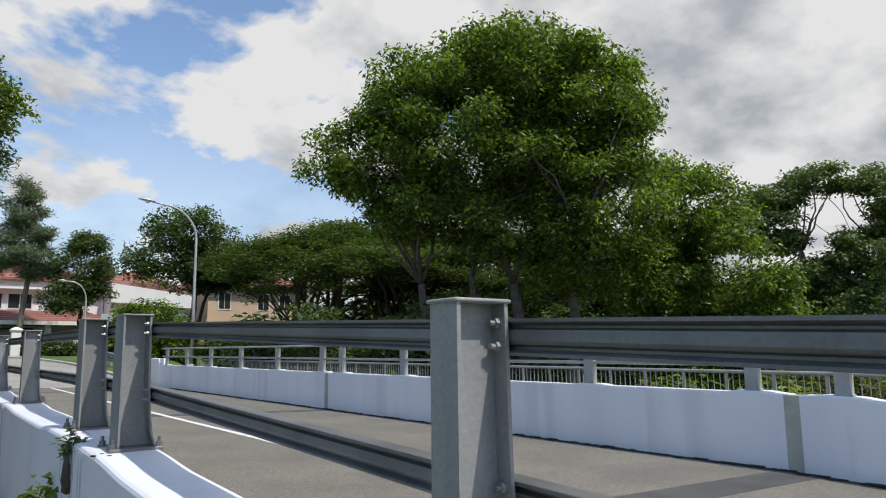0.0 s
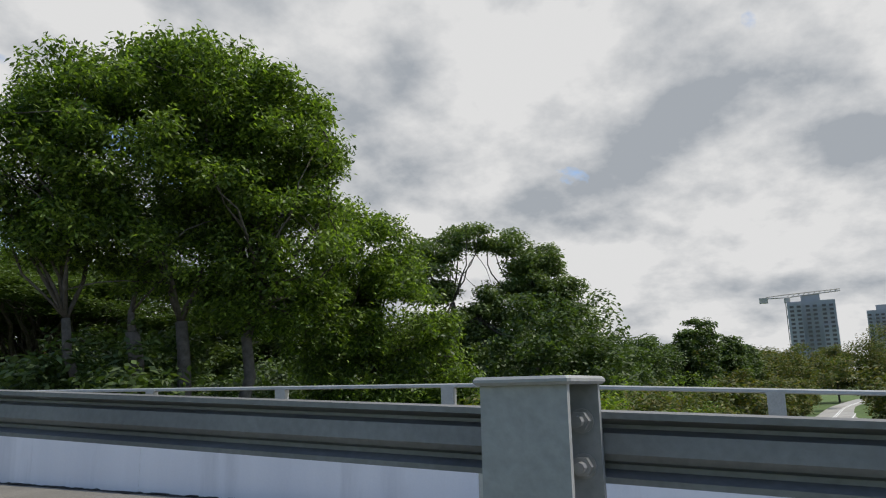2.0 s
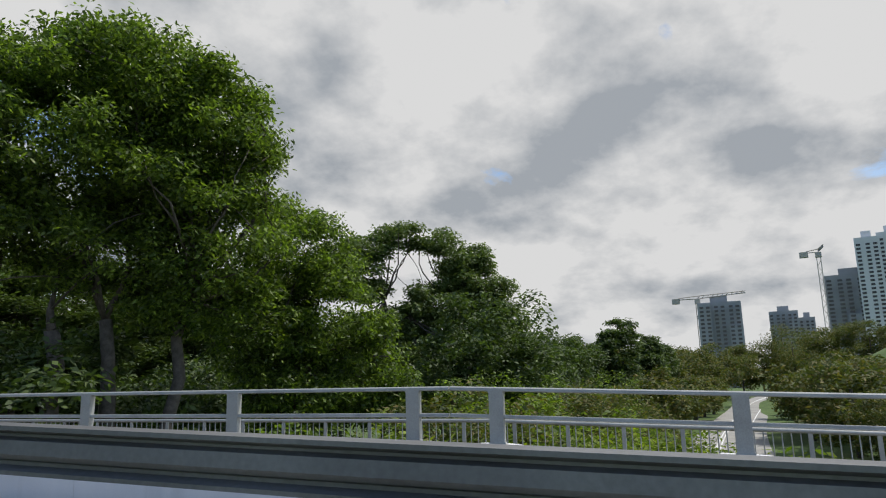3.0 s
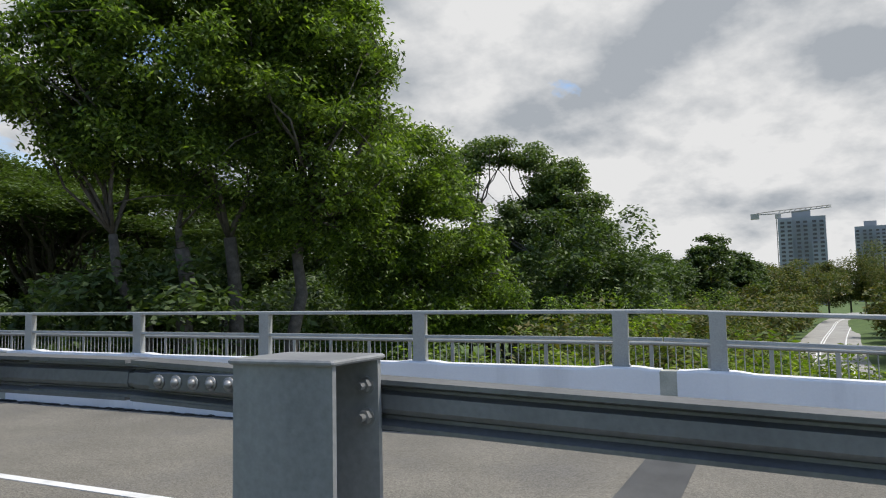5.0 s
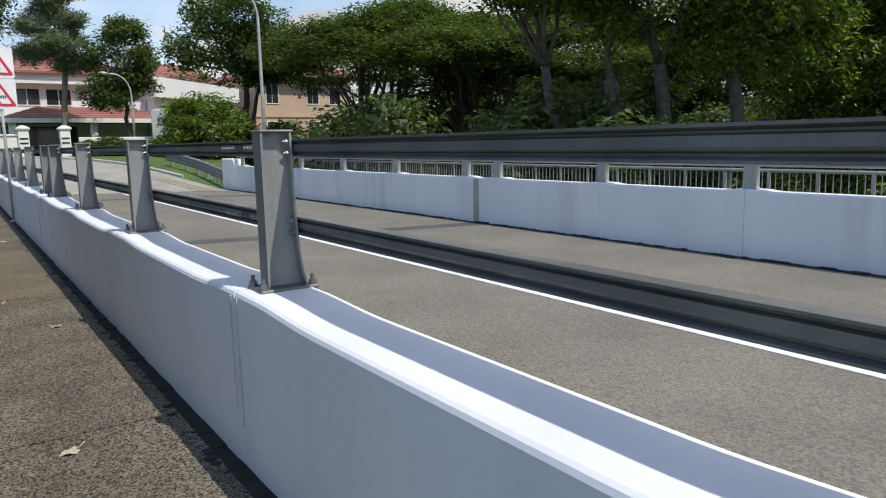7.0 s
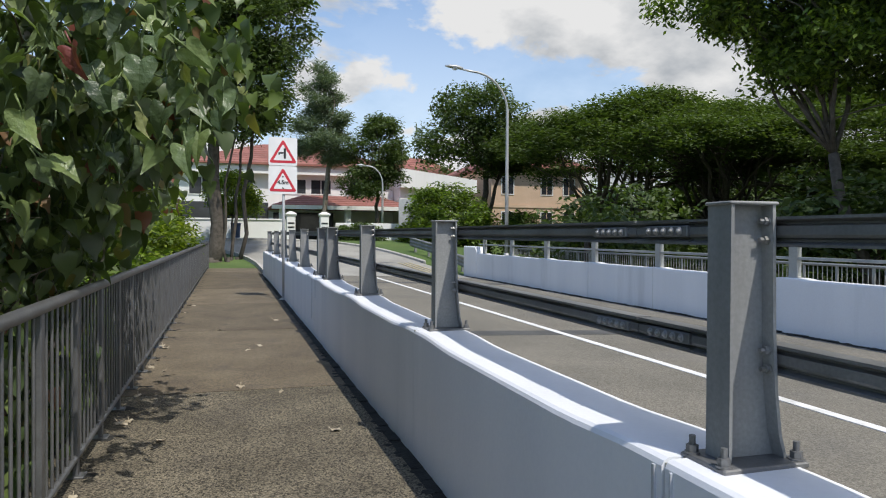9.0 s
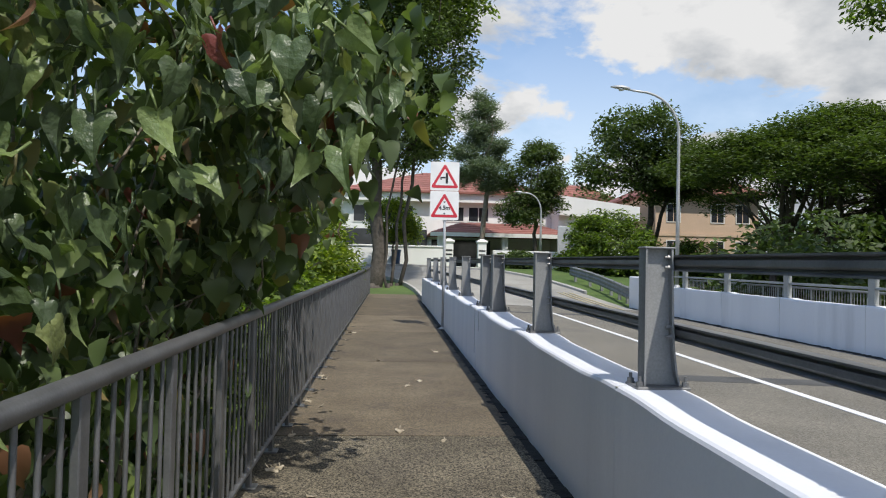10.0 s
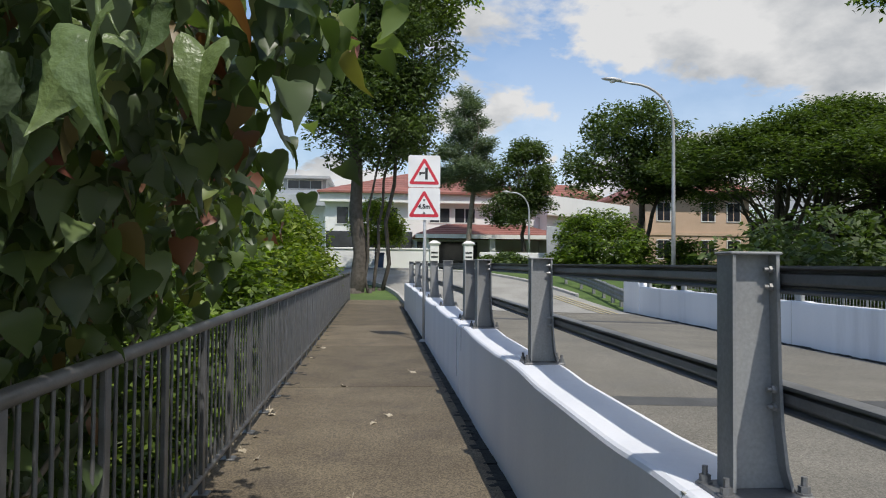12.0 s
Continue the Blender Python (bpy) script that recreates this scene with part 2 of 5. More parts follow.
L_BIG = foliage("leaf_mid_green", (0.045, 0.072, 0.017), (0.10, 0.150, 0.030), (0.24, 0.33, 0.055), 0.5, 0.44)
L_DARK = foliage("leaf_dark_green", (0.042, 0.066, 0.022), (0.070, 0.108, 0.032), (0.115, 0.16, 0.046), 0.62, 0.34)
L_RAIN = foliage("leaf_rain_tree", (0.05, 0.076, 0.025), (0.078, 0.115, 0.033), (0.11, 0.15, 0.042), 0.7, 0.35)
L_PALE = foliage("leaf_pale_green", (0.065, 0.10, 0.035), (0.11, 0.155, 0.055), (0.17, 0.215, 0.08), 0.55, 0.35)
L_PINE = foliage("leaf_grey_green", (0.09, 0.125, 0.09), (0.14, 0.185, 0.125), (0.20, 0.245, 0.165), 0.6, 0.25)
L_YELL = foliage("leaf_yellow_green", (0.07, 0.115, 0.013), (0.145, 0.205, 0.024), (0.26, 0.31, 0.038), 0.6, 0.45)
L_BROWN = foliage("leaf_mixed_scrub", (0.05, 0.072, 0.018), (0.095, 0.115, 0.027), (0.17, 0.14, 0.042), 0.68, 0.34)
L_HEART = foliage("leaf_heart", (0.055, 0.082, 0.040), (0.105, 0.150, 0.064), (0.21, 0.275, 0.10), 0.36, 0.26, "object", (0.22, 0.06, 0.06), 0.93)
L_HEART2 = foliage("leaf_heart_back", (0.050, 0.075, 0.032), (0.095, 0.138, 0.052), (0.19, 0.25, 0.08), 0.40, 0.30, "island", (0.20, 0.06, 0.05), 0.88)

# ---------------------------------------------------------------- mesh helpers


class Build:
    """Collects points and faces of one mesh."""

    def __init__(self):
        self.v, self.f = [], []

    def add(self, verts, faces):
        k = len(self.v)
        self.v += [tuple(p) for p in verts]
        self.f += [tuple(i + k for i in q) for q in faces]
        return self

    def box(self, x0, x1, y0, y1, z0, z1):
        p = [(x, y, z) for z in (z0, z1) for y in (y0, y1) for x in (x0, x1)]
        return self.add(p, [(0, 2, 3, 1), (4, 5, 7, 6), (0, 1, 5, 4), (2, 6, 7, 3), (0, 4, 6, 2), (1, 3, 7, 5)])

    def soft_box(self, x0, x1, y0, y1, z0, z1, r=0.004):
        """A box with chamfered upright and top edges."""
        def ring(i, z):
            a, b, c, d = x0 + i, x1 - i, y0 + i, y1 - i
            return [(a + r, c, z), (b - r, c, z), (b, c + r, z), (b, d - r, z), (b - r, d, z), (a + r, d, z), (a, d - r, z), (a, c + r, z)]
        return self.loft([ring(r, z0), ring(0, z0 + r), ring(0, z1 - r), ring(r, z1)])

    def loft(self, rings, caps=True, closed=True):
        n = len(rings[0])
        faces = []
        for a in range(len(rings) - 1):
            for i in range(n if closed else n - 1):
                j = (i + 1) % n
                faces.append((a * n + i, a * n + j, (a + 1) * n + j, (a + 1) * n + i))
        if caps:
            faces.append(tuple(range(n - 1, -1, -1)))
            faces.append(tuple(range((len(rings) - 1) * n, len(rings) * n)))
        return self.add([p for r in rings for p in r], faces)

    def tube(self, path, radii, n=8, caps=True):
        path = [Vector(p) for p in path]
        if not isinstance(radii, (list, tuple)):
            radii = [radii] * len(path)
        rings, side = [], None
        for i, p in enumerate(path):
            d = (path[min(i + 1, len(path) - 1)] - path[max(i - 1, 0)]).normalized()
            if side is None:
                side = d.cross(Vector((0, 0, 1)) if abs(d.z) < 0.9 else Vector((1, 0, 0))).normalized()
            else:
                side = (side - d * side.dot(d)).normalized()
            up = side.cross(d)
            rings.append([tuple(p + (side * math.cos(a) + up * math.sin(a)) * radii[i]) for a in (2 * math.pi * k / n for k in range(n))])
        return self.loft(rings, caps)

    def ball(self, c, r, n=8, m=5, squash=1.0):
        rings = []
        for j in range(m + 1):
            t = math.pi * (j / m * 0.94 + 0.03)
            rings.append([(c[0] + r * math.sin(t) * math.cos(2 * math.pi * k / n), c[1] + r * math.sin(t) * math.sin(2 * math.pi * k / n), c[2] - r * squash * math.cos(t)) for k in range(n)])
        return self.loft(rings)

    def mesh(self, name, material, smooth=False):
        me = bpy.data.meshes.new(name)
        me.from_pydata(self.v, [], self.f)
        me.materials.append(material)
        if smooth:
            me.polygons.foreach_set("use_smooth", [True] * len(me.polygons))
        me.update()
        return me


def part(name, b, material, parent=None, label="", smooth=False, loc=None):
    """One mesh object of a Build or of a ready mesh, under a thing or a part."""
    ob = new(name, b.mesh(name, material, smooth) if isinstance(b, Build) else b)
    if parent is not None:
        ob.parent = parent
    if loc is not None:
        ob.location = loc
    if label:
        ob["label"] = label
    return ob


def thing(name, loc=(0, 0, 0), label="", category="", group="", kind=""):
    ob = new(name)
    ob.empty_display_size = 0.2
    ob.location = loc
    return tagged(ob, label, category, group, kind)


def quads(name, points, material):
    """A mesh of separate four-sided leaves from an array n x 4 x 3."""
    n = len(points)
    me = bpy.data.meshes.new(name)
    me.vertices.add(4 * n), me.loops.add(4 * n), me.polygons.add(n)
    me.vertices.foreach_set("co", points.astype(np.float32).ravel())
    me.loops.foreach_set("vertex_index", np.arange(4 * n, dtype=np.int32))
    me.polygons.foreach_set("loop_start", np.arange(0, 4 * n, 4, dtype=np.int32))
    me.polygons.foreach_set("loop_total", np.full(n, 4, dtype=np.int32))
    me.materials.append(material)
    me.update(calc_edges=True)
    return me


def leaf_quads(rng, p, length, width, droop=0.35, lie=0.0):
    """Folded leaves at the points p: spread all round, tips hanging by droop; lie: how far they lie flat."""
    n = len(p)
    a = rng.uniform(0, 2 * np.pi, n)
    d = np.stack([np.cos(a), np.sin(a), rng.normal(-droop, 0.45, n) * (1 - lie)], 1)
    d /= np.linalg.norm(d, axis=1)[:, None]
    s = np.cross(d, np.stack([rng.normal(0, 0.7 * (1 - lie), n), rng.normal(0, 0.7 * (1 - lie), n), np.ones(n)], 1))
    s /= np.linalg.norm(s, axis=1)[:, None] + 1e-9
    up = np.cross(s, d)
    ln = length * rng.uniform(0.65, 1.25, n)[:, None]
    w = width * rng.uniform(0.7, 1.2, n)[:, None]
    mid = p + d * ln * 0.45
    return np.stack([p, mid + s * w * 0.5 + up * w * 0.15, p + d * ln, mid - s * w * 0.5 + up * w * 0.15], 1)


def clumps(rng, lobes, count, shell=0.55):
    """Centres of twig ends in and near the skin of ellipsoids (x, y, z, rx, ry, rz)."""
    lobes = np.array(lobes, float)
    wt = (lobes[:, 3] * lobes[:, 4] + lobes[:, 3] * lobes[:, 5] + lobes[:, 4] * lobes[:, 5])
    pick = rng.choice(len(lobes), count, p=wt / wt.sum())
    d = rng.normal(0, 1, (count, 3))
    d /= np.linalg.norm(d, axis=1)[:, None]
    r = shell + (1 - shell) * rng.random(count) ** 0.6
    return lobes[pick, :3] + d * lobes[pick, 3:] * r[:, None]


def leafy(rng, centres, per, radius, length, width, droop=0.35, lie=0.0, flat=0.65):
    c = np.repeat(centres, per, 0)
    p = c + np.clip(rng.normal(0, 1, c.shape), -1.55, 1.55) * radius * np.array([1, 1, flat])
    return leaf_quads(rng, p, length, width, droop, lie)


def limb(rng, b, start, end, r0, r1, bend=0.25, n=6, steps=6):
    """A bent, tapering branch."""
    start, end = np.array(start, float), np.array(end, float)
    ln = np.linalg.norm(end - start)
    off = rng.normal(0, bend * ln * 0.3, 3)
    off[2] = abs(off[2]) * 0.6
    pts = []
    for i in range(steps + 1):
        t = i / steps
        pts.append(start + (end - start) * t + off * math.sin(math.pi * t) + rng.normal(0, 0.012 * ln, 3) * (0 < i < steps))
    b.tube(pts, [r0 + (r1 - r0) * (i / steps) for i in range(steps + 1)], n)
    return pts


def tree(name, base, lobes, count, per, leaf, crown_mat, bark, trunks, label, seed, radius=0.5, droop=0.35, lie=0.0,
         limbs=22, shell=0.5, flat=0.65, twigs=0):
    """trunks: (foot x, y, fork x, y, z, radius), seen from the base."""
    rng = np.random.default_rng(seed)
    t = thing(name, base, label, "tree")
    cs = clumps(rng, lobes, count, shell)
    tb = Build()
    forks = []
    for fx, fy, kx, ky, kz, r in trunks:
        pts = limb(rng, tb, (fx, fy, -0.3), (kx, ky, kz), r, r * 0.62, 0.12, 10, 7)
        tb.tube([(fx, fy, -0.4), (fx, fy, 0.25)], [r * 1.5, r * 1.02], 10)
        forks.append((np.array(pts[-1]), r * 0.6))
    part("trunk", tb, bark, t, smooth=True)
    order = rng.permutation(len(cs))[:limbs]
    for i in order:
        lb = Build()
        k = min(range(len(forks)), key=lambda q: np.linalg.norm(forks[q][0] - cs[i]))
        f, r = forks[k]
        pts = limb(rng, lb, f, cs[i], r * rng.uniform(0.35, 0.7), 0.025, 0.3, 6, 6)
        for _ in range(twigs):
            a = pts[rng.integers(2, len(pts))]
            j = int(np.argmin(np.linalg.norm(cs - np.array(a) - rng.normal(0, 1.2, 3), axis=1)))
            limb(rng, lb, a, cs[j], r * 0.22, 0.015, 0.3, 5, 4)
        part("limb", lb, bark, t, smooth=True)
    part("crown", quads("crown", leafy(rng, cs, per, radius, leaf[0], leaf[1], droop, lie, flat), crown_mat), None, t)
    return t


def bush(name, base, lobes, count, per, leaf, mat, label, seed, radius=0.25, stems=8, category="shrub", group="", droop=0.2):
    rng = np.random.default_rng(seed)
    t = thing(name, base, label, category, group)
    cs = clumps(rng, lobes, count, 0.35)
    for i in rng.permutation(len(cs))[:stems]:
        b = Build()
        limb(rng, b, (cs[i][0] * 0.3, cs[i][1] * 0.3, -0.2), cs[i], 0.03, 0.008, 0.2, 5, 4)
        part("stem", b, BARK, t, smooth=True)
    part("foliage", quads("foliage", leafy(rng, cs, per, radius, leaf[0], leaf[1], droop), mat), None, t)
    return t

# ---------------------------------------------------------------- ground and roads


def smooth(a, b, x):
    t = min(max((x - a) / (b - a), 0.0), 1.0)
    return t * t * (3 - 2 * t)


CREST = 6.26


def lift(y):
    """The bridge climbs to a crest at its first joint, then far more gently."""
    if y > CREST:
        return 0.0075 * (y - 9.6)
    return 0.0075 * (CREST - 9.6) + 0.039 * (max(y, -4.0) - CREST)


def ground_z(x, y):
    ahead = -0.1 + 1.5 * smooth(33, 52, y)
    low = -4.6 if x > 0 else -4.6 + 3.2 * smooth(-0.4, -2.0, x)
    g = low + (ahead - low) * smooth(28.5, 32.5, y)
    right = smooth(13.5, 20, x) * (1 - smooth(50, 63, y))
    g += (-4.2 - g) * right
    g += 14.0 * math.exp(-((x - 150) / 45) ** 2 - ((y + 42) / 20) ** 2) * smooth(80, 110, x)
    return g


def axis(lo, hi, fine_lo, fine_hi, fine, grow):
    out = list(np.arange(fine_lo, fine_hi + 1e-6, fine))
    step = fine
    while out[-1] < hi:
        step *= grow
        out.append(out[-1] + step)
    step = fine
    while out[0] > lo:
        step *= grow
        out.insert(0, out[0] - step)
    return out


gx, gy = axis(-1500, 2500, -8, 22, 0.75, 1.12), axis(-1500, 2500, 20, 56, 0.75, 1.12)
gb = Build()
gb.add([(x, y, ground_z(x, y)) for y in gy for x in gx],
       [(j * len(gx) + i, j * len(gx) + i + 1, (j + 1) * len(gx) + i + 1, (j + 1) * len(gx) + i) for j in range(len(gy) - 1) for i in range(len(gx) - 1)])
tagged(part("ground", gb, GRASS, smooth=True), "uneven green grassy ground around the bridge", "ground", kind="structure")


def deck_z(x, y):
    return -0.02 - 0.0268 * (x - 2.06) + lift(y)


road = thing("road", (0, 0, 0), "worn light grey asphalt bridge road with a white line", "road", kind="structure")
db = Build()
dy = sorted([-24 + 2 * k for k in range(29)] + [CREST, 33.6])
db.loft([[(2.0, y, deck_z(2.0, y)), (9.8, y, deck_z(9.8, y)), (9.8, y, -0.9), (2.0, y, -0.9)] for y in dy])
part("deck", db, ASPHALT, road)
for y0, y1 in ((5.86, 6.40), (17.95, 18.45), (29.9, 30.4)):
    rows = [y0, CREST, y1] if y0 < CREST < y1 else [y0, y1]
    part("joint_strip", Build().loft([[(2.06, y, deck_z(2.06, y) + 0.004), (9.7, y, deck_z(9.7, y) + 0.004), (9.7, y, deck_z(9.7, y) - 0.02), (2.06, y, deck_z(2.06, y) - 0.02)] for y in rows]), PLUG, road, "dark tarred expansion joint")
LINE_X = 5.52
lb = Build()
ly = sorted([-20 + 2 * k for k in range(27)] + [CREST, 33.4])
lb.loft([[(LINE_X, y, deck_z(LINE_X, y) + 0.008), (LINE_X + 0.13, y, deck_z(LINE_X + 0.13, y) + 0.008), (LINE_X + 0.13, y, deck_z(LINE_X, y) - 0.02), (LINE_X, y, deck_z(LINE_X, y) - 0.02)] for y in ly])
part("white_line", lb, LINE, road, "white painted line")

# the road past the bridge: it climbs and swings left to a junction
edge_l = [(2.0, 33.5), (1.95, 37), (1.5, 40.5), (0.2, 43.5), (-3.0, 45.2), (-9, 46.0), (-22, 46.2)]
edge_r = [(9.6, 33.5), (9.4, 37), (8.8, 41), (7.4, 45), (4.6, 48.2), (-2, 49.6), (-22, 50.2)]


def spline(pts, n):
    out = []
    for i in range(len(pts) - 1):
        p0, p1, p2, p3 = (np.array(pts[min(max(i + k, 0), len(pts) - 1)], float) for k in (-1, 0, 1, 2))
        for s in range(n):
            t = s / n
            out.append(0.5 * (2 * p1 + (p2 - p0) * t + (2 * p0 - 5 * p1 + 4 * p2 - p3) * t * t + (3 * p1 - p0 - 3 * p2 + p3) * t ** 3))
    return out + [np.array(pts[-1], float)]


el, er = spline(edge_l, 5), spline(edge_r, 5)


def over(x, y, h):
    return (x, y, max(ground_z(x, y), deck_z(x, 33.5) - 0.04 if y < 33.6 else -9) + h)


ab = Build()
m = 10
ab.add([over(*(a + (c - a) * j / m), 0.05) for a, c in zip(el, er) for j in range(m + 1)],
       [(i * (m + 1) + j, i * (m + 1) + j + 1, (i + 1) * (m + 1) + j + 1, (i + 1) * (m + 1) + j) for i in range(len(el) - 1) for j in range(m)])
PALE_ROAD = surface("pale_road", (0.27, 0.26, 0.235), (0.34, 0.33, 0.30), 0.7, 0.85, bump=0.4, fine=90, grain=0.4, c3=(0.2, 0.19, 0.17), stain=0.6, stain_scale=0.3)
tagged(part("road_junction", ab, PALE_ROAD), "light grey asphalt road bending to a junction", "road", kind="structure")
for name, pts, w in (("kerb", el[3:], -0.15), ("kerb", er[8:], 0.15)):
    kb = Build()
    rings = []
    for i, p in enumerate(pts):
        d = pts[min(i + 1, len(pts) - 1)] - pts[max(i - 1, 0)]
        nrm = np.array([d[1], -d[0]]) / np.linalg.norm(d) * w
        q = p + nrm
        a, c = over(*p, 0.0), over(*q, 0.0)
        rings.append([(a[0], a[1], a[2] - 0.1), (a[0], a[1], a[2] + 0.15), (c[0], c[1], c[2] + 0.17), (c[0], c[1], c[2] - 0.1)])
    kb.loft(rings)
    tagged(part(name, kb, KERB), "grey concrete kerb along the road", "kerb", kind="structure")
yb = Build()
for i in range(3):
    pts = [over(x, 33.9 + 2.8 * k, 0.06) for k, x in enumerate((9.0 - 0.25 * i, 8.85 - 0.25 * i, 8.45 - 0.25 * i))]
    yb.loft([[(p[0], p[1], p[2] + 0.01), (p[0] + 0.06, p[1], p[2] + 0.01), (p[0] + 0.06, p[1], p[2]), (p[0], p[1], p[2])] for p in pts])
tagged(part("yellow_lines", yb, YELLOW), "yellow painted lines along the road edge", "road marking", kind="structure")

# a lower road that runs off into the distance
lower = spline([(30, 2.2), (62, 1.1), (95, -1.5), (125, -4.8), (150, -8.0), (178, -15.0)], 6)
rb = Build()
rings = []
for i, p in enumerate(lower):
    d = lower[min(i + 1, len(lower) - 1)] - lower[max(i - 1, 0)]
    nn = np.array([d[1], -d[0]]) / np.linalg.norm(d) * 3.2
    z = ground_z(*p) + 0.12
    rings.append([(*(p - nn), z), (*(p + nn), z), (*(p + nn), z - 0.5), (*(p - nn), z - 0.5)])
rb.loft(rings)
PALE_ROAD = surface("pale_road", (0.30, 0.29, 0.27), (0.38, 0.37, 0.34), 0.6, 0.85, bump=0.3, c3=(0.22, 0.21, 0.19), stain=0.5, stain_scale=0.4)
low_road = tagged(part("lower_road", rb, PALE_ROAD, smooth=False), "pale asphalt road running away below the bridge", "road", kind="structure")

for off in (-0.9, -0.6, 1.6):
    mark = Build()
    rings = []
    for i, p in enumerate(lower):
        d = lower[min(i + 1, len(lower) - 1)] - lower[max(i - 1, 0)]
        nn = np.array([d[1], -d[0]]) / np.linalg.norm(d)
        z = ground_z(*p) + 0.128
        a, c = p + nn * off, p + nn * (off + 0.14)
        rings.append([(*a, z), (*c, z), (*c, z - 0.03), (*a, z - 0.03)])
    part("lane_line", mark.loft(rings), LINE, low_road, "white painted lane line")

# ---------------------------------------------------------------- walkway
path = thing("walkway", (0, 0, 0), "brown concrete footpath of aggregate and smooth slabs", "footpath", kind="structure")
part("walkway_bed", Build().loft([[(-0.55, y, -0.035 + lift(y)), (1.72, y, -0.035 + lift(y)), (1.72, y, -0.6), (-0.55, y, -0.6)] for y in (-6, -4, CREST, 38.2)]), NEAR_BLACK, path)
AGG = surface("exposed_aggregate", (0.068, 0.058, 0.040), (0.120, 0.104, 0.074), 1.4, 0.92, bump=0.9, fine=110, grain=0.95, c3=(0.06, 0.052, 0.042), stain=0.6, stain_scale=1.0, speck=100, speck_lo=0.25, speck_hi=2.4)
cuts = [-6, -4, -1.7, 2.4, CREST, 10.6, 14.7, 18.85, 22.95, 27.05, 31.1, 35.2, 38.2]
for a, c in zip(cuts, cuts[1:]):
    sb = Build()
    x1 = 1.625
    n = 4
    rings = []
    for k in range(n + 1):
        y = a + 0.011 + (c - a - 0.022) * k / n
        z = lift(y)
        rings.append([(-0.5, y, z - 0.03), (-0.5, y, z - 0.003), (-0.495, y, z), (x1 - 0.005, y, z), (x1, y, z - 0.004), (x1, y, z - 0.03)])
    sb.loft(rings)
    part("slab", sb, AGG if c <= 14.9 else SLAB, path)

# ---------------------------------------------------------------- near parapet
POSTS = [-2.6, 0.12, 2.90, 5.775, 6.82, 9.67, 12.42, 15.07, 17.64, 18.67, 21.3, 23.95, 26.6, 29.5, 33.2]
WIDE = (5.775, 6.82, 17.64, 18.67)   # the stouter posts on both sides of a joint


def pad(y, posts, rise=0.02, reach=0.42):
    """The top swells into low pads under the posts."""
    d = min(abs(y - p) for p in posts)
    return rise * (1 - smooth(0.17, reach, d))


def parapet(name, x0, x1, y0, y1, top, foot_a, foot_b, posts, mat, label, joints=(), climb=lift, hump=0.02, reach=0.42):
    """A long cast wall with soft edges and pads; joints: (y, width, depth)."""
    ys = set(np.arange(y0, y1, 0.5)) | {y0, y1, -4.0, CREST}
    for p in posts:
        for d in (-0.9, -0.75, -0.6, -0.48, -0.42, -0.36, -0.3, -0.24, -0.17, 0.17, 0.24, 0.3, 0.36, 0.42, 0.48, 0.6, 0.75, 0.9):
            if y0 < p + d < y1:
                ys.add(round(p + d, 3))
    ys = sorted(ys)
    breaks = sorted({y0, y1, *(j[0] for j in joints)})
    w = thing(name, (0, 0, 0), label, "wall", kind="structure")
    for a, c in zip(breaks, breaks[1:]):
        ja = next((j[1] for j in joints if j[0] == a), 0) / 2
        jc = next((j[1] for j in joints if j[0] == c), 0) / 2
        rows = [a + ja] + [y for y in ys if a + ja + 0.02 < y < c - jc - 0.02] + [c - jc]
        b = Build()
        rings = []
        for y in rows:
            z = top + climb(y) + pad(y, posts, hump, reach) - hump
            e = 0.022
            wob = 0.004 * noise.noise((y * 0.8, x0, 0))
            rings.append([(x0 + wob, y, foot_a + climb(y)), (x0 + wob, y, z - e), (x0 + wob + e * 0.35, y, z - e * 0.35), (x0 + wob + e, y, z),
                          (x1 - e, y, z + 0.002), (x1 - e * 0.35, y, z - e * 0.35), (x1, y, z - e), (x1, y, foot_b + climb(y))])
        b.loft(rings)
        part("wall_panel", b, mat, w)
    for jy, jw, jd in joints:
        z = top + climb(jy) + pad(jy, posts, hump, reach) - hump
        part("joint", Build().box(x0 + jd, x1 - jd, jy - jw / 2 - 0.01, jy + jw / 2 + 0.01, min(foot_a, foot_b) + climb(jy), z - jd), FILLER, w, "greenish grey joint filler")
    return w


parapet("parapet_near", 1.70, 2.03, -6, 33.9, 0.815, -0.25, -0.25, POSTS, WHITE, "low white-painted concrete bridge parapet with stains",
        joints=((6.3, 0.03, 0.02), (9.74, 0.016, 0.012), (18.15, 0.035, 0.02), (12.45, 0.006, 0.005), (27.9, 0.01, 0.004)), hump=0.02, reach=0.75)
# near-black gutter strip of uneven height, the full length of the parapet foot
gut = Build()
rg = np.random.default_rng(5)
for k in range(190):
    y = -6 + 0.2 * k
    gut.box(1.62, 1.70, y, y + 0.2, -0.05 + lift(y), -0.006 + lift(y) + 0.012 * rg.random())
tagged(part("gutter", gut, NEAR_BLACK), "black gutter strip along the parapet foot", "gutter", kind="structure")
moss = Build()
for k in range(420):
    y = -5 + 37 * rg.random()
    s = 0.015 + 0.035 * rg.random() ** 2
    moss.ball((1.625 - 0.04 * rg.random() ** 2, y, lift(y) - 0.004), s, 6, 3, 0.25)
# flat near-black lumps on the path side of every rail post foot
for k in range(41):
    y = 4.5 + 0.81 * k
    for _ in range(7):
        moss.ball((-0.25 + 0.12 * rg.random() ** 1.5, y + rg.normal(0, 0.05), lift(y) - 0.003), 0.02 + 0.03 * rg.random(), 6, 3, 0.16)
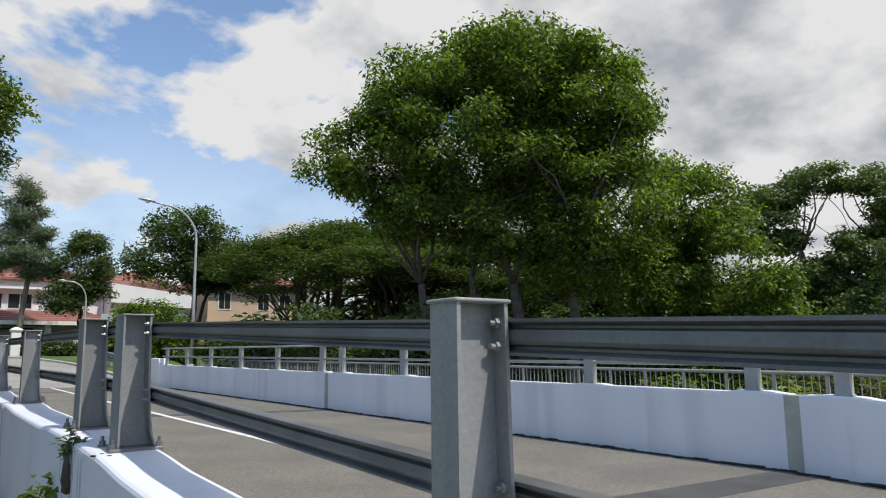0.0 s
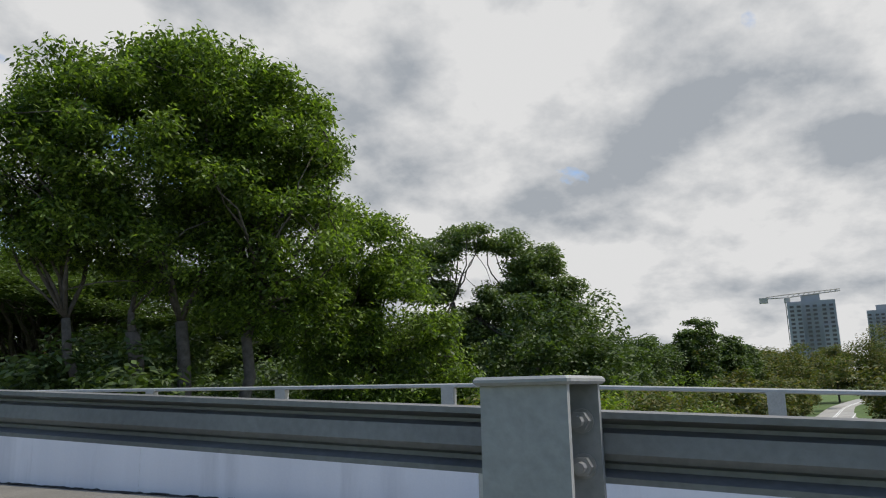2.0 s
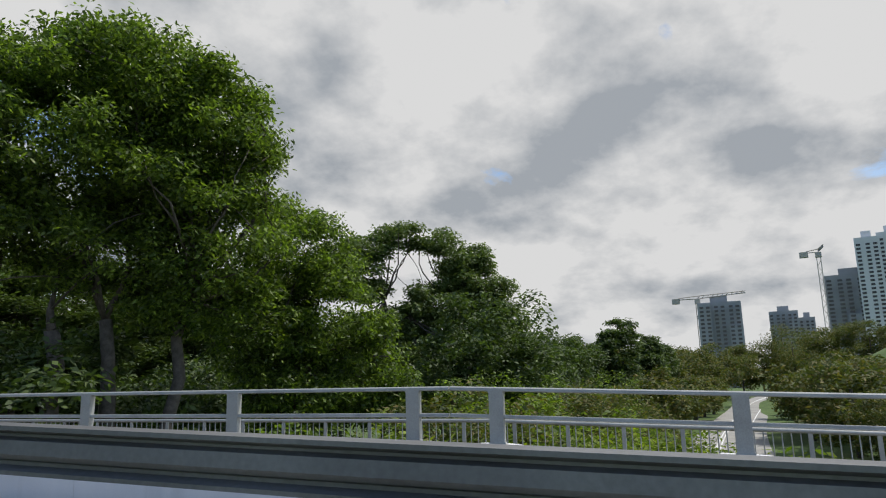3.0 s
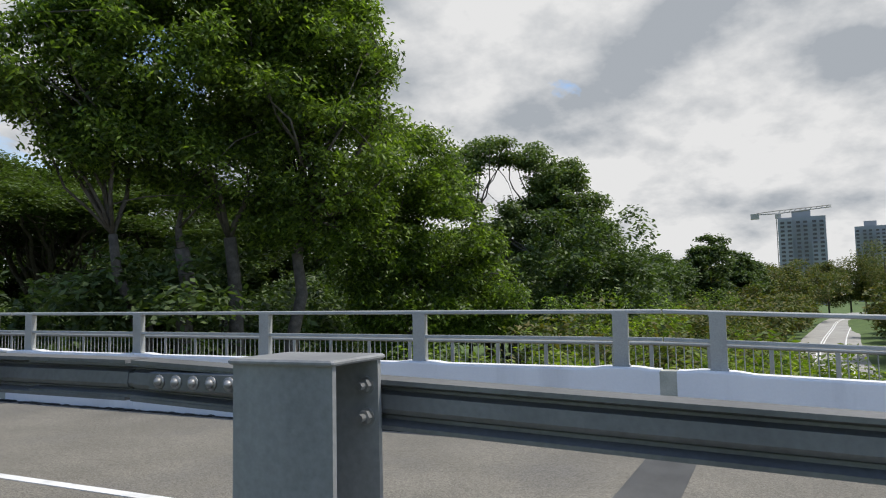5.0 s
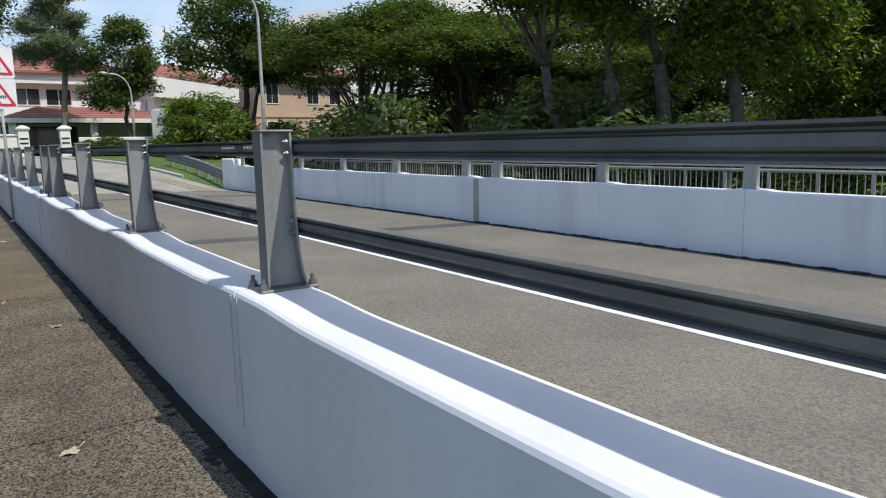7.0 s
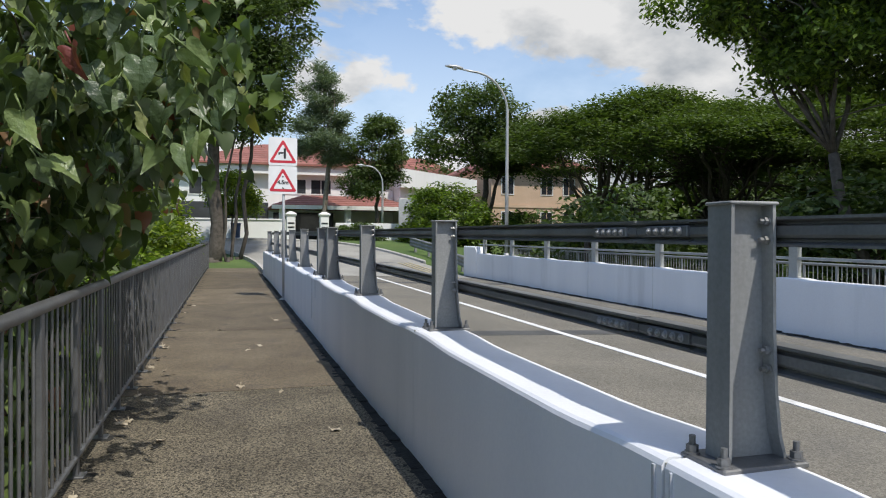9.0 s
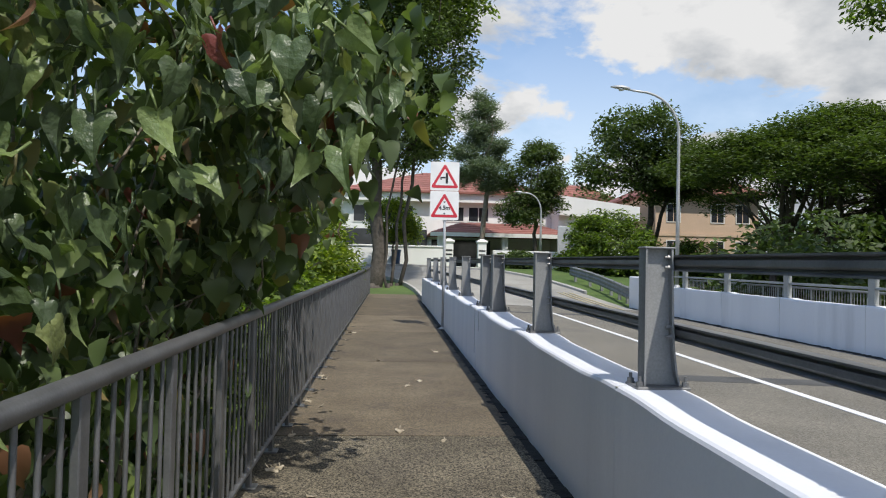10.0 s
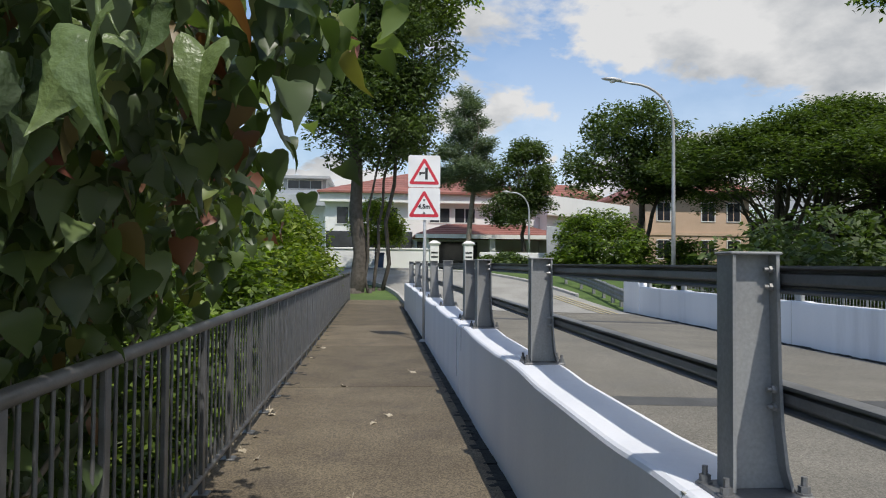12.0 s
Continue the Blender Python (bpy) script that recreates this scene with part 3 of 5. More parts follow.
tagged(part("moss", moss, NEAR_BLACK), "dark tufts along the gutter edge and beside the rail posts", "moss", kind="stuff")

# ---------------------------------------------------------------- steel barrier on the near parapet
barrier = thing("bridge_barrier", (1.82, 0, 0.81), "grey steel barrier of posts and two beams on the parapet", "barrier")


def post_meshes(half):
    # an I-section post: front flange, web and back flange, which kick out a little at the foot
    col = Build()
    t = 0.010
    col.box(0, t, -half, half, 0.018, 0.70)
    back = [(0.018, 0.178), (0.08, 0.160), (0.20, 0.146), (0.36, 0.138), (0.70, 0.132)]
    col.loft([[(t, -0.005, z), (x, -0.005, z), (x, 0.005, z), (t, 0.005, z)] for z, x in back])
    col.loft([[(x, -half, z), (x + t, -half, z), (x + t, half, z), (x, half, z)] for z, x in back])
    cap = Build().soft_box(-0.008, 0.15, -half - 0.006, half + 0.006, 0.70, 0.709, 0.003)
    plate = Build().soft_box(-0.05, 0.222, -half - 0.045, half + 0.045, 0.0, 0.017, 0.004)
    return col.mesh("post", STEEL), cap.mesh("cap_plate", STEEL), plate.mesh("base_plate", BEAM)


bolt = Build()
bolt.tube([(0, 0, 0), (0, 0, 0.005)], 0.022, 10).tube([(0, 0, 0.005), (0, 0, 0.024)], 0.017, 6).tube([(0, 0, 0.024), (0, 0, 0.05)], 0.009, 8)
ANCHOR_M = bolt.mesh("anchor_bolt", BEAM)
side = Build()
side.tube([(0, 0, 0), (-0.003, 0, 0)], 0.0145, 12).tube([(-0.003, 0, 0), (-0.013, 0, 0)], 0.0115, 6).tube([(-0.013, 0, 0), (-0.026, 0, 0)], 0.0065, 8)
BOLT_M = side.mesh("bolt", BOLT)
dome = Build().tube([(0, 0, 0), (-0.003, 0, 0)], 0.0135, 12)
dome.tube([(-0.003, 0, 0), (-0.008, 0, 0), (-0.012, 0, 0), (-0.014, 0, 0)], [0.0092, 0.008, 0.0045, 0.001], 10)
SPLICE_M = dome.mesh("splice_bolt", BOLT, True)
KINDS = {False: post_meshes(0.047), True: post_meshes(0.0925)}
for y in POSTS:
    wide = y in WIDE
    half = 0.0925 if wide else 0.047
    POST_M, CAP_M, PLATE_M = KINDS[wide]
    p = part("post", POST_M, None, barrier, loc=(0, y, lift(y)))
    part("cap_plate", CAP_M, None, p)
    part("base_plate", PLATE_M, None, p)
    for ax in (-0.03, 0.202):
        for ay in (-half - 0.018, half + 0.018):
            part("anchor_bolt", ANCHOR_M, None, p, loc=(ax, ay, 0.017))
    for bz, bx in ((0.658, 0.132), (0.607, 0.133), (0.309, 0.139), (0.258, 0.142)):
        part("bolt", BOLT_M, None, p, "bright bolt with washer", loc=(bx, -half + 0.021, bz))

PROFILE = [(0.0, 0.058), (0.0, 0.047), (0.026, 0.036), (0.026, 0.029), (0.008, 0.022), (0.006, -0.012), (0.010, -0.024), (0.024, -0.031),
           (0.024, -0.040), (0.0, -0.050), (0.0, -0.060), (0.062, -0.060), (0.074, -0.044), (0.074, 0.040), (0.062, 0.058)]
for bz, bx in ((0.630, 0.143), (0.284, 0.153)):
    for a, c in zip(BEAMS := [-6.0, 6.26, 10.3, 18.1, 24.8, 33.6], BEAMS[1:]):
        rows = (a + 0.008, *([-4.0] if a < -4.0 else []), c - 0.008)
        part("beam", Build().loft([[(bx + x, y, bz + z * 0.68 + lift(y)) for x, z in PROFILE] for y in rows]), BEAM, barrier, "dark weathered steel rail beam")
    for jy, sides in ((CREST, (-1,)), (10.3, (-1, 1)), (18.1, (-1, 1)), (24.8, (-1,))):
        part("splice_sleeve", Build().loft([[(bx + 0.003 + x * 0.9, y, bz + z * 0.58 + lift(y)) for x, z in PROFILE] for y in (jy - 0.3, jy, jy + 0.3)]), BEAM, barrier, "bolted splice sleeve")
        for sd in sides:
            y0, y1 = sorted((jy + sd * 0.06, jy + sd * 0.30))
            part("splice_plate", Build().soft_box(bx - 0.004, bx + 0.012, y0, y1, bz - 0.018 + lift(jy), bz + 0.018 + lift(jy), 0.003), BEAM, barrier)
            for k in range(5):
                part("splice_bolt", SPLICE_M, None, barrier, "bright splice bolt", loc=(bx - 0.004, jy + sd * (0.09 + 0.043 * k), bz + lift(jy)))

# ---------------------------------------------------------------- left railing along the walkway
RX = -0.29
rail = thing("railing_walkway", (RX, 0, 0), "grey metal footpath railing with thin upright bars", "railing")
y0, y1 = 4.0, 37.7
pipe = Build().tube([(0, y, 1.065 + lift(y)) for y in (y0, CREST, y1)], 0.032, 12)
part("top_rail", pipe, RAILM, rail, "smooth round top rail", smooth=True)
part("bottom_rail", Build().tube([(0, y, 0.115 + lift(y)) for y in (y0, CREST, y1)], 0.02, 8), RAILM, rail, smooth=True)
rp = Build().soft_box(-0.014, 0.014, -0.032, 0.032, -0.03, 1.05, 0.004)
RPM = rp.mesh("rail_post", RAILM)
RBM = Build().tube([(0, 0, 0.12), (0, 0, 1.05)], 0.0085, 6, False).mesh("baluster", RAILM, True)
FOOT = Build().soft_box(-0.05, 0.05, -0.055, 0.055, 0.0, 0.012, 0.003).mesh("foot_plate", RAILM)
k = 0
y = 4.5
while y < y1 + 0.01:
    p = part("rail_post", RPM, None, rail, loc=(0, y, lift(y)))
    if y < 20:
        part("foot_plate", FOOT, None, p)
    for j in range(1, 7):
        yy = y + 0.81 * j / 7
        if yy < y1 and k < 290:
            part("baluster", RBM, None, rail, loc=(0, yy, lift(yy)))
            k += 1
    y += 0.81
part("end_post", Build().soft_box(-0.05, 0.05, 37.66, 37.80, 0.1, 1.32, 0.008), RAILM, rail, "stout end post")

# ---------------------------------------------------------------- far parapet, its rail and the outer railing
FPOSTS = [-10.5, -7.8, -5.4, -2.7, 0.0, 2.75, 5.63, 6.77, 9.58, 12.31, 15.06, 17.90, 18.98, 21.9, 24.85, 27.8, 30.6, 33.3]
FX, FT = 9.74, 0.732   # the face and the top of the far parapet

parapet("parapet_far", FX, FX + 0.34, -14, 35.2, FT, -0.45, -0.45, FPOSTS, WHITE_OLD, "long white-painted concrete parapet across the road",
        joints=((-5.9, 0.2, 0.012), (6.2, 0.2, 0.012), (18.44, 0.2, 0.012), (2.6, 0.01, 0.006), (12.3, 0.008, 0.005), (21.9, 0.012, 0.006), (24.9, 0.025, 0.008), (27.8, 0.014, 0.006), (15.0, 0.004, 0.003), (30.6, 0.01, 0.005)),
        hump=0.024)
part_block = Build().loft([[(FX - 0.02, y, -0.45), (FX - 0.02, y, z), (FX + 0.01, y, z + 0.03), (FX + 0.34, y, z + 0.03), (FX + 0.37, y, z), (FX + 0.37, y, -0.45)] for y, z in ((33.7, 0.92), (33.9, 1.13), (35.25, 1.15))])
tagged(part("parapet_end", part_block, WHITE_OLD), "raised white end block of the parapet", "wall", kind="structure")
# near-black lumps and a ragged strip along the far wall foot
foot_strip = Build()
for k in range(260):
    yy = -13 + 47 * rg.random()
    foot_strip.ball((9.72 - 0.10 * rg.random() ** 2, yy, deck_z(9.65, yy)), 0.03 + 0.07 * rg.random(), 6, 3, 0.3)
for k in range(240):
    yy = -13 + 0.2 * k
    foot_strip.box(9.62 + 0.05 * rg.random(), 9.75, yy, yy + 0.2, deck_z(9.65, yy) - 0.02, deck_z(9.65, yy) + 0.008 + 0.022 * rg.random() ** 2)
tagged(part("wall_foot_moss", foot_strip, NEAR_BLACK), "black strip and lumps along the wall foot", "moss", kind="stuff")

frail = thing("parapet_rail", (FX + 0.17, 0, FT), "pale grey two-pipe metal rail on the far parapet", "railing")
FPM = Build()
FPM.loft([[(-0.05, -w, z), (0.05, -w, z), (0.05, w, z), (-0.05, w, z)] for z, w in ((0.0, 0.105), (0.02, 0.105), (0.03, 0.092), (0.64, 0.092), (0.66, 0.105), (0.675, 0.105))])
FPM = FPM.mesh("rail_post", RAILF)
for y in FPOSTS:
    part("rail_post", FPM, None, frail, loc=(0, y, lift(y)))
flat = [(-0.045, 0.0), (-0.04, 0.03), (-0.015, 0.045), (0.015, 0.045), (0.04, 0.03), (0.045, 0.0), (0.03, -0.012), (-0.03, -0.012)]
for z, s in ((0.665, 1.0), (0.325, 0.9)):
    for a, c in ((-14, CREST - 0.01), (CREST + 0.01, 18.4), (18.42, 33.9)):
        part("pipe", Build().loft([[(x * s, y, z + h * s + lift(y)) for x, h in flat] for y in ((a, -4.0, c) if a < -4.0 else (a, c))]), RAILF, frail)

outer = thing("railing_outer", (11.8, 0, -0.16), "grey metal railing with upright bars beyond the far parapet", "railing")
part("top_rail", Build().tube([(0, y, 1.06 + lift(y)) for y in (-16, -4, CREST, 34.5)], 0.03, 8), RAILF, outer, smooth=True)
part("bottom_rail", Build().tube([(0, y, 0.12 + lift(y)) for y in (-16, -4, CREST, 34.5)], 0.02, 6), RAILF, outer, smooth=True)
OP = Build().soft_box(-0.014, 0.014, -0.03, 0.03, 0, 1.05, 0.004).mesh("rail_post", RAILF)
OB = Build().tube([(0, 0, 0.12), (0, 0, 1.05)], 0.009, 6, False).mesh("baluster", RAILF, True)
rest = Build()
y, k = -16.0, 0
while y < 34.5:
    part("rail_post", OP, None, outer, loc=(0, y, lift(y)))
    for j in range(1, 7):
        yy = y + 0.81 * j / 7
        if yy > -3 and k < 300:
            part("baluster", OB, None, outer, loc=(0, yy, lift(yy)))
            k += 1
        else:
            rest.tube([(0, yy, 0.12 + lift(yy)), (0, yy, 1.05 + lift(yy))], 0.009, 6, False)
    y += 0.81
tagged(part("balusters", rest, RAILF, outer), kind="stuff")
ow = Build().loft([[(FX + 0.34, y, -0.16 + lift(y)), (12.0, y, -0.16 + lift(y)), (12.0, y, -0.84), (FX + 0.34, y, -0.84)] for y in (-16, -4, CREST, 34.4)])
tagged(part("walkway_far", ow, SLAB), "concrete footpath behind the far parapet", "footpath", kind="structure")
# the bridge's underside and its end walls close the place below
und = Build().box(-0.6, 12.1, -40, 32.6, -1.5, -0.86)
tagged(part("bridge_slab", und, KERB), "grey concrete underside of the bridge deck", "bridge", kind="structure")
tagged(part("abutment", Build().box(-0.8, 12.0, 32.0, 33.4, -5.5, -0.13), KERB), "grey concrete abutment at the bridge end", "bridge", kind="structure")

# ---------------------------------------------------------------- road sign at the parapet


def rounded(w, h, r, n=4):
    pts = []
    for cx, cz, a0 in ((w / 2 - r, h / 2 - r, 0), (-w / 2 + r, h / 2 - r, 90), (-w / 2 + r, -h / 2 + r, 180), (w / 2 - r, -h / 2 + r, 270)):
        for k in range(n + 1):
            a = radians(a0 + 90 * k / n)
            pts.append((cx + r * math.cos(a), cz + r * math.sin(a)))
    return pts


def plate(b, outline, y, t):
    """A flat plate that faces -y."""
    return b.loft([[(x, y, z) for x, z in outline], [(x, y + t, z) for x, z in outline]])


def tri(size, r, z0):
    """A rounded triangle with its point up."""
    pts = []
    for k in range(3):
        a = radians(90 + 120 * k)
        cx, cz = (size - r * 2) * math.cos(a), (size - r * 2) * math.sin(a) + z0
        for j in range(5):
            q = a + radians(-60 + 30 * j)
            pts.append((cx + r * math.cos(q), cz + r * math.sin(q)))
    return pts


sign = thing("warning_sign", (1.63, 23.6, lift(23.6)), "two white warning signs with red triangles on a pole", "road sign")
part("pole", Build().tube([(0.05, 0.05, 0), (0.05, 0.05, 3.45)], 0.03, 10), POLE, sign, "grey metal pole", smooth=True)
part("base", Build().tube([(0.05, 0.05, 0), (0.05, 0.05, 0.04)], [0.09, 0.06], 10), KERB, sign)
for zc, kind in ((3.205, "side_road"), (2.588, "height")):
    pl = part("sign_plate", plate(Build(), rounded(0.605, 0.605, 0.035), 0, 0.012), SIGNW, sign, "white square sign plate", loc=(0.03, 0, zc))
    part("bracket", Build().box(-0.05, 0.09, 0.013, 0.05, 0.14, 0.18).box(-0.05, 0.09, 0.013, 0.05, -0.18, -0.14), POLE, pl)
    part("triangle", plate(Build(), tri(0.345, 0.03, -0.075), -0.004, 0.004), SIGNR, pl, "red warning triangle")
    part("triangle_field", plate(Build(), tri(0.235, 0.012, -0.075), -0.008, 0.004), SIGNW, pl)
    if kind == "side_road":
        part("symbol", Build().box(0.015, 0.065, -0.012, -0.008, -0.155, 0.07).box(-0.095, 0.012, -0.012, -0.008, -0.05, -0.015).box(-0.095, -0.07, -0.012, -0.008, -0.075, -0.015), SIGNK, pl, "black side road symbol")
    else:
        part("symbol", Build().loft([[(x, y, z) for x, z in ((-0.028, 0.085), (0.028, 0.085), (0, 0.045))] for y in (-0.012, -0.008)]).loft([[(x, y, z) for x, z in ((-0.028, -0.185), (0, -0.145), (0.028, -0.185))] for y in (-0.012, -0.008)]), SIGNK, pl, "black height arrows")
        txt = bpy.data.curves.new("lettering", "FONT")
        txt.body, txt.size, txt.align_x, txt.align_y, txt.extrude, txt.offset = "4.5m", 0.118, "CENTER", "CENTER", 0.002, 0.004
        txt.materials.append(SIGNK)
        tob = new("lettering", txt)
        tob.matrix_world = Matrix.Translation((0, -0.011, -0.052)) @ pose(0, 0, 0, 90, 0, 0)
        dg = bpy.context.evaluated_depsgraph_get()
        tme = bpy.data.meshes.new_from_object(tob.evaluated_get(dg))
        tme.transform(Matrix.Translation((0, -0.011, -0.052)) @ pose(0, 0, 0, 90, 0, 0))
        bpy.data.objects.remove(tob)
        part("lettering", tme, None, pl, "black figures 4.5m")

# ---------------------------------------------------------------- street lamps


def street_lamp(base, height, reach, rise, label, head=0.75):
    t = thing("street_lamp", base, label, "street lamp", "street lamps")
    part("base", Build().tube([(0, 0, -0.3), (0, 0, 0.9), (0, 0, 1.0)], [0.13, 0.13, 0.08], 12), POLE, t, smooth=True)
    pts = [(0, 0, 0.9), (0, 0, height * 0.5), (0, 0, height - 1.2)]
    for k in range(1, 9):
        a = math.pi / 2 * k / 8
        pts.append((-reach * 0.62 * (1 - math.cos(a)), 0, height - 1.2 + (1.2 + rise * 0.6) * math.sin(a)))
    pts.append((-reach + head * 0.6, 0, height + rise * 0.72))
    part("pole", Build().tube(pts, [0.08, 0.07, 0.055] + [0.045] * 8 + [0.035], 10), POLE, t, "slender grey curved pole", smooth=True)
    hb = Build()
    rings = []
    for k, (s, w, h0, h1) in enumerate(((0, 0.05, -0.04, 0.05), (0.15, 0.10, -0.05, 0.08), (0.4, 0.15, -0.04, 0.11), (0.75, 0.12, -0.03, 0.08), (1.0, 0.03, -0.01, 0.03))):
        x = -reach + head * 0.75 - s * head
        z = height + rise * 0.75 + 0.05 * s
        rings.append([(x, w * math.cos(a), z + (h1 if math.sin(a) > 0 else -h0) * math.sin(a)) for a in (2 * math.pi * q / 10 for q in range(10))])
    hd = part("lamp_head", hb.loft(rings), POLE, t, "oval lamp head", smooth=True)
    part("lens", Build().ball((-reach + head * 0.3, 0, height + rise * 0.75 - 0.01), 0.12, 10, 6, 0.7), LENS, hd, smooth=True)
    return t


street_lamp((11.45, 34.9, -0.1), 8.0, 2.5, 0.55, "tall grey street lamp with a long curved arm")
street_lamp((10.3, 54.0, ground_z(10.3, 54)), 4.9, 1.6, 0.0, "short grey street lamp before the white house", 0.5)

# ---------------------------------------------------------------- guard rail past the far parapet
g = thing("guard_rail", (0, 0, 0), "ribbed steel guard rail curving along the road edge", "guard rail")
gp = spline([(9.95, 35.3), (10.1, 37.2), (10.2, 39.3), (10.1, 41.5), (9.7, 44.0)], 5)
wave = [(0.0, 0.25), (0.05, 0.21), (0.05, 0.17), (0.0, 0.12), (0.0, 0.08), (0.05, 0.04), (0.05, -0.01), (0.0, -0.05), (0.0, -0.09), (0.05, -0.13), (0.05, -0.18), (0.0, -0.24)]
wave = wave + [(x + 0.012, z) for x, z in reversed(wave)]
rings = []
for i, p in enumerate(gp):
    d = gp[min(i + 1, len(gp) - 1)] - gp[max(i - 1, 0)]
    nn = np.array([d[1], -d[0]]) / np.linalg.norm(d)
    z = ground_z(*p) + 0.50
    rings.append([(p[0] - nn[0] * x, p[1] - nn[1] * x, z + h) for x, h in wave])
part("ribbed_rail", Build().loft(rings), STEEL, g, "three-rib grey steel rail")
for p in gp[1::3]:
    part("post", Build().soft_box(p[0] + 0.06, p[0] + 0.18, p[1] - 0.06, p[1] + 0.06, ground_z(*p) - 0.3, ground_z(*p) + 0.72, 0.005), STEEL, g)

# ---------------------------------------------------------------- houses ahead
HZ = 1.25


def window(parent, x0, x1, z0, z1, y, panes=2, frame_mat=None):
    w = part("window", Build().box(x0 - 0.06, x1 + 0.06, y - 0.06, y + 0.02, z0 - 0.06, z0).box(x0 - 0.06, x1 + 0.06, y - 0.06, y + 0.02, z1, z1 + 0.06)
             .box(x0 - 0.06, x0, y - 0.06, y + 0.02, z0, z1).box(x1, x1 + 0.06, y - 0.06, y + 0.02, z0, z1), frame_mat or HOUSEW, parent)
    s = (x1 - x0) / panes
    for k in range(panes):
        part("pane", Build().box(x0 + s * k + 0.04, x0 + s * (k + 1) - 0.04, y - 0.03, y - 0.01, z0 + 0.03, z1 - 0.03), DARKWIN, w)
    return w


def hip_roof(b, x0, x1, y0, y1, z, h, over=0.6, inset=None, rows=9):
    """A hipped roof whose tile courses step up."""
    x0, x1, y0, y1 = x0 - over, x1 + over, y0 - over, y1 + over
    run = min(x1 - x0, y1 - y0) / 2
    if inset is None:
        inset = run * 0.98
    b.box(x0, x1, y0, y1, z - 0.14, z)
    for k in range(rows):
        a, c = inset * k / rows, inset * (k + 1) / rows
        za, zc = z + h * k / rows + 0.03, z + h * (k + 1) / rows
        lo = [(x0 + a, y0 + a, za), (x1 - a, y0 + a, za), (x1 - a, y1 - a, za), (x0 + a, y1 - a, za)]
        hi = [(x0 + c, y0 + c, zc), (x1 - c, y0 + c, zc), (x1 - c, y1 - c, zc), (x0 + c, y1 - c, zc)]
        b.loft([[(x, y, zz - 0.03) for x, y, zz in lo], lo, hi], True)
    return b


house = thing("white_house", (0, 66, HZ), "white two-storey house with red tiled roofs and a porch", "house")
part("wall", Build().box(-3.5, 14.2, 2.0, 16, 0, 6.2), HOUSEW, house, "white painted walls")
part("eaves_band", Build().box(-3.9, 14.6, 1.3, 2.0, 5.55, 6.5), HOUSEW, house)
part("roof", hip_roof(Build(), -3.5, 14.2, 1.6, 16, 6.4, 2.5), ROOF, house, "red clay tiled roof")
part("wing_wall", Build().box(14.25, 20.6, -0.5, 12, 0, 4.9), HOUSEW, house)
part("wing_fascia", Build().loft([[(14.2, y, z0), (20.9, y, z0 - 0.35), (20.9, y, z1 - 0.8), (14.2, y, z1)] for y, z0, z1 in ((-1.0, 4.55, 6.15), (-0.7, 4.55, 6.15), (12, 4.6, 6.2))]), HOUSEW, house, "white sloping fascia")
for x0, x1, z0, z1, n in ((5.0, 6.7, 4.0, 5.2, 2), (7.1, 8.8, 4.0, 5.2, 2), (0.0, 2.4, 3.8, 5.2, 3), (-2.6, -0.6, 3.8, 5.2, 2), (10.4, 12.4, 4.0, 5.2, 2)):
    window(house, x0, x1, z0, z1, 2.0, n)
window(house, 16.9, 18.7, 3.75, 4.6, -0.5, 3)
window(house, 15.0, 16.0, 1.0, 2.4, -0.5, 2)
porch = part("porch_roof", hip_roof(Build(), 4.0, 14.0, -4.5, 2.0, 2.75, 0.85, 0.4, 2.4, 5), ROOF, house, "red tiled porch roof")
part("porch_fascia", Build().box(3.5, 14.5, -5.0, -4.88, 2.42, 2.72), HOUSEW, house)
for x in (4.3, 9.2, 13.7):
    part("porch_pillar", Build().soft_box(x - 0.22, x + 0.22, -4.6, -4.16, 0, 2.6, 0.02), HOUSEW, house)
part("porch_wall", Build().box(4.0, 9.0, 1.9, 1.98, 0.0, 2.4), DARKWIN, house, "dark glazed porch front")
# the garage's shade is a dark panel set before the wall
part("garage_shade", Build().box(-3.4, 3.6, 1.85, 1.97, 0.2, 3.2), DARKWIN, house, "dark panel standing in for the garage shade")

back = thing("red_roof_house", (0, 80, HZ), "house with a red tiled roof behind the white house", "house")
part("wall", Build().box(15, 26, 0, 10, 0, 6.6), HOUSEW, back)
part("roof", hip_roof(Build(), 15, 26, 0, 10, 6.6, 2.8), ROOF, back, "red tiled hipped roof")
left = thing("grey_house", (0, 78, HZ), "modern grey and white house with flat roof", "house")
part("wall", Build().box(-12.5, -2.6, 0, 9, 0, 7.6), HOUSEW, left)
part("balcony", Build().box(-10.0, -4.2, -1.4, 0.0, 6.0, 7.0), GREYB, left, "grey balcony front")
part("roof", Build().box(-8.6, -3.8, -0.9, 8, 8.6, 8.85).box(-8.2, -4.2, 0, 8, 7.6, 8.6), GREYB, left, "flat grey roof slab")
window(left, -9.6, -6.0, 4.2, 5.6, 0, 3)
window(left, -7.8, -4.6, 7.7, 8.5, 0, 3)

orange = thing("peach_building", (0, 64, HZ), "peach rendered building with a red tiled roof", "house")
part("wall", Build().box(22.6, 31.5, 2, 14, 0, 6.6), PEACH, orange, "peach rendered walls")
part("string_course", Build().box(22.5, 31.6, 1.92, 2.0, 3.1, 3.35), PEACH, orange)
part("roof", hip_roof(Build(), 22.6, 31.5, 2, 14, 6.7, 2.6, 0.9), ROOF, orange, "red tiled roof")
for x in (23.6, 27.4, 29.6):
    for z in (1.2, 4.3):
        window(orange, x, x + 1.1, z, z + 1.5, 2.0, 2)
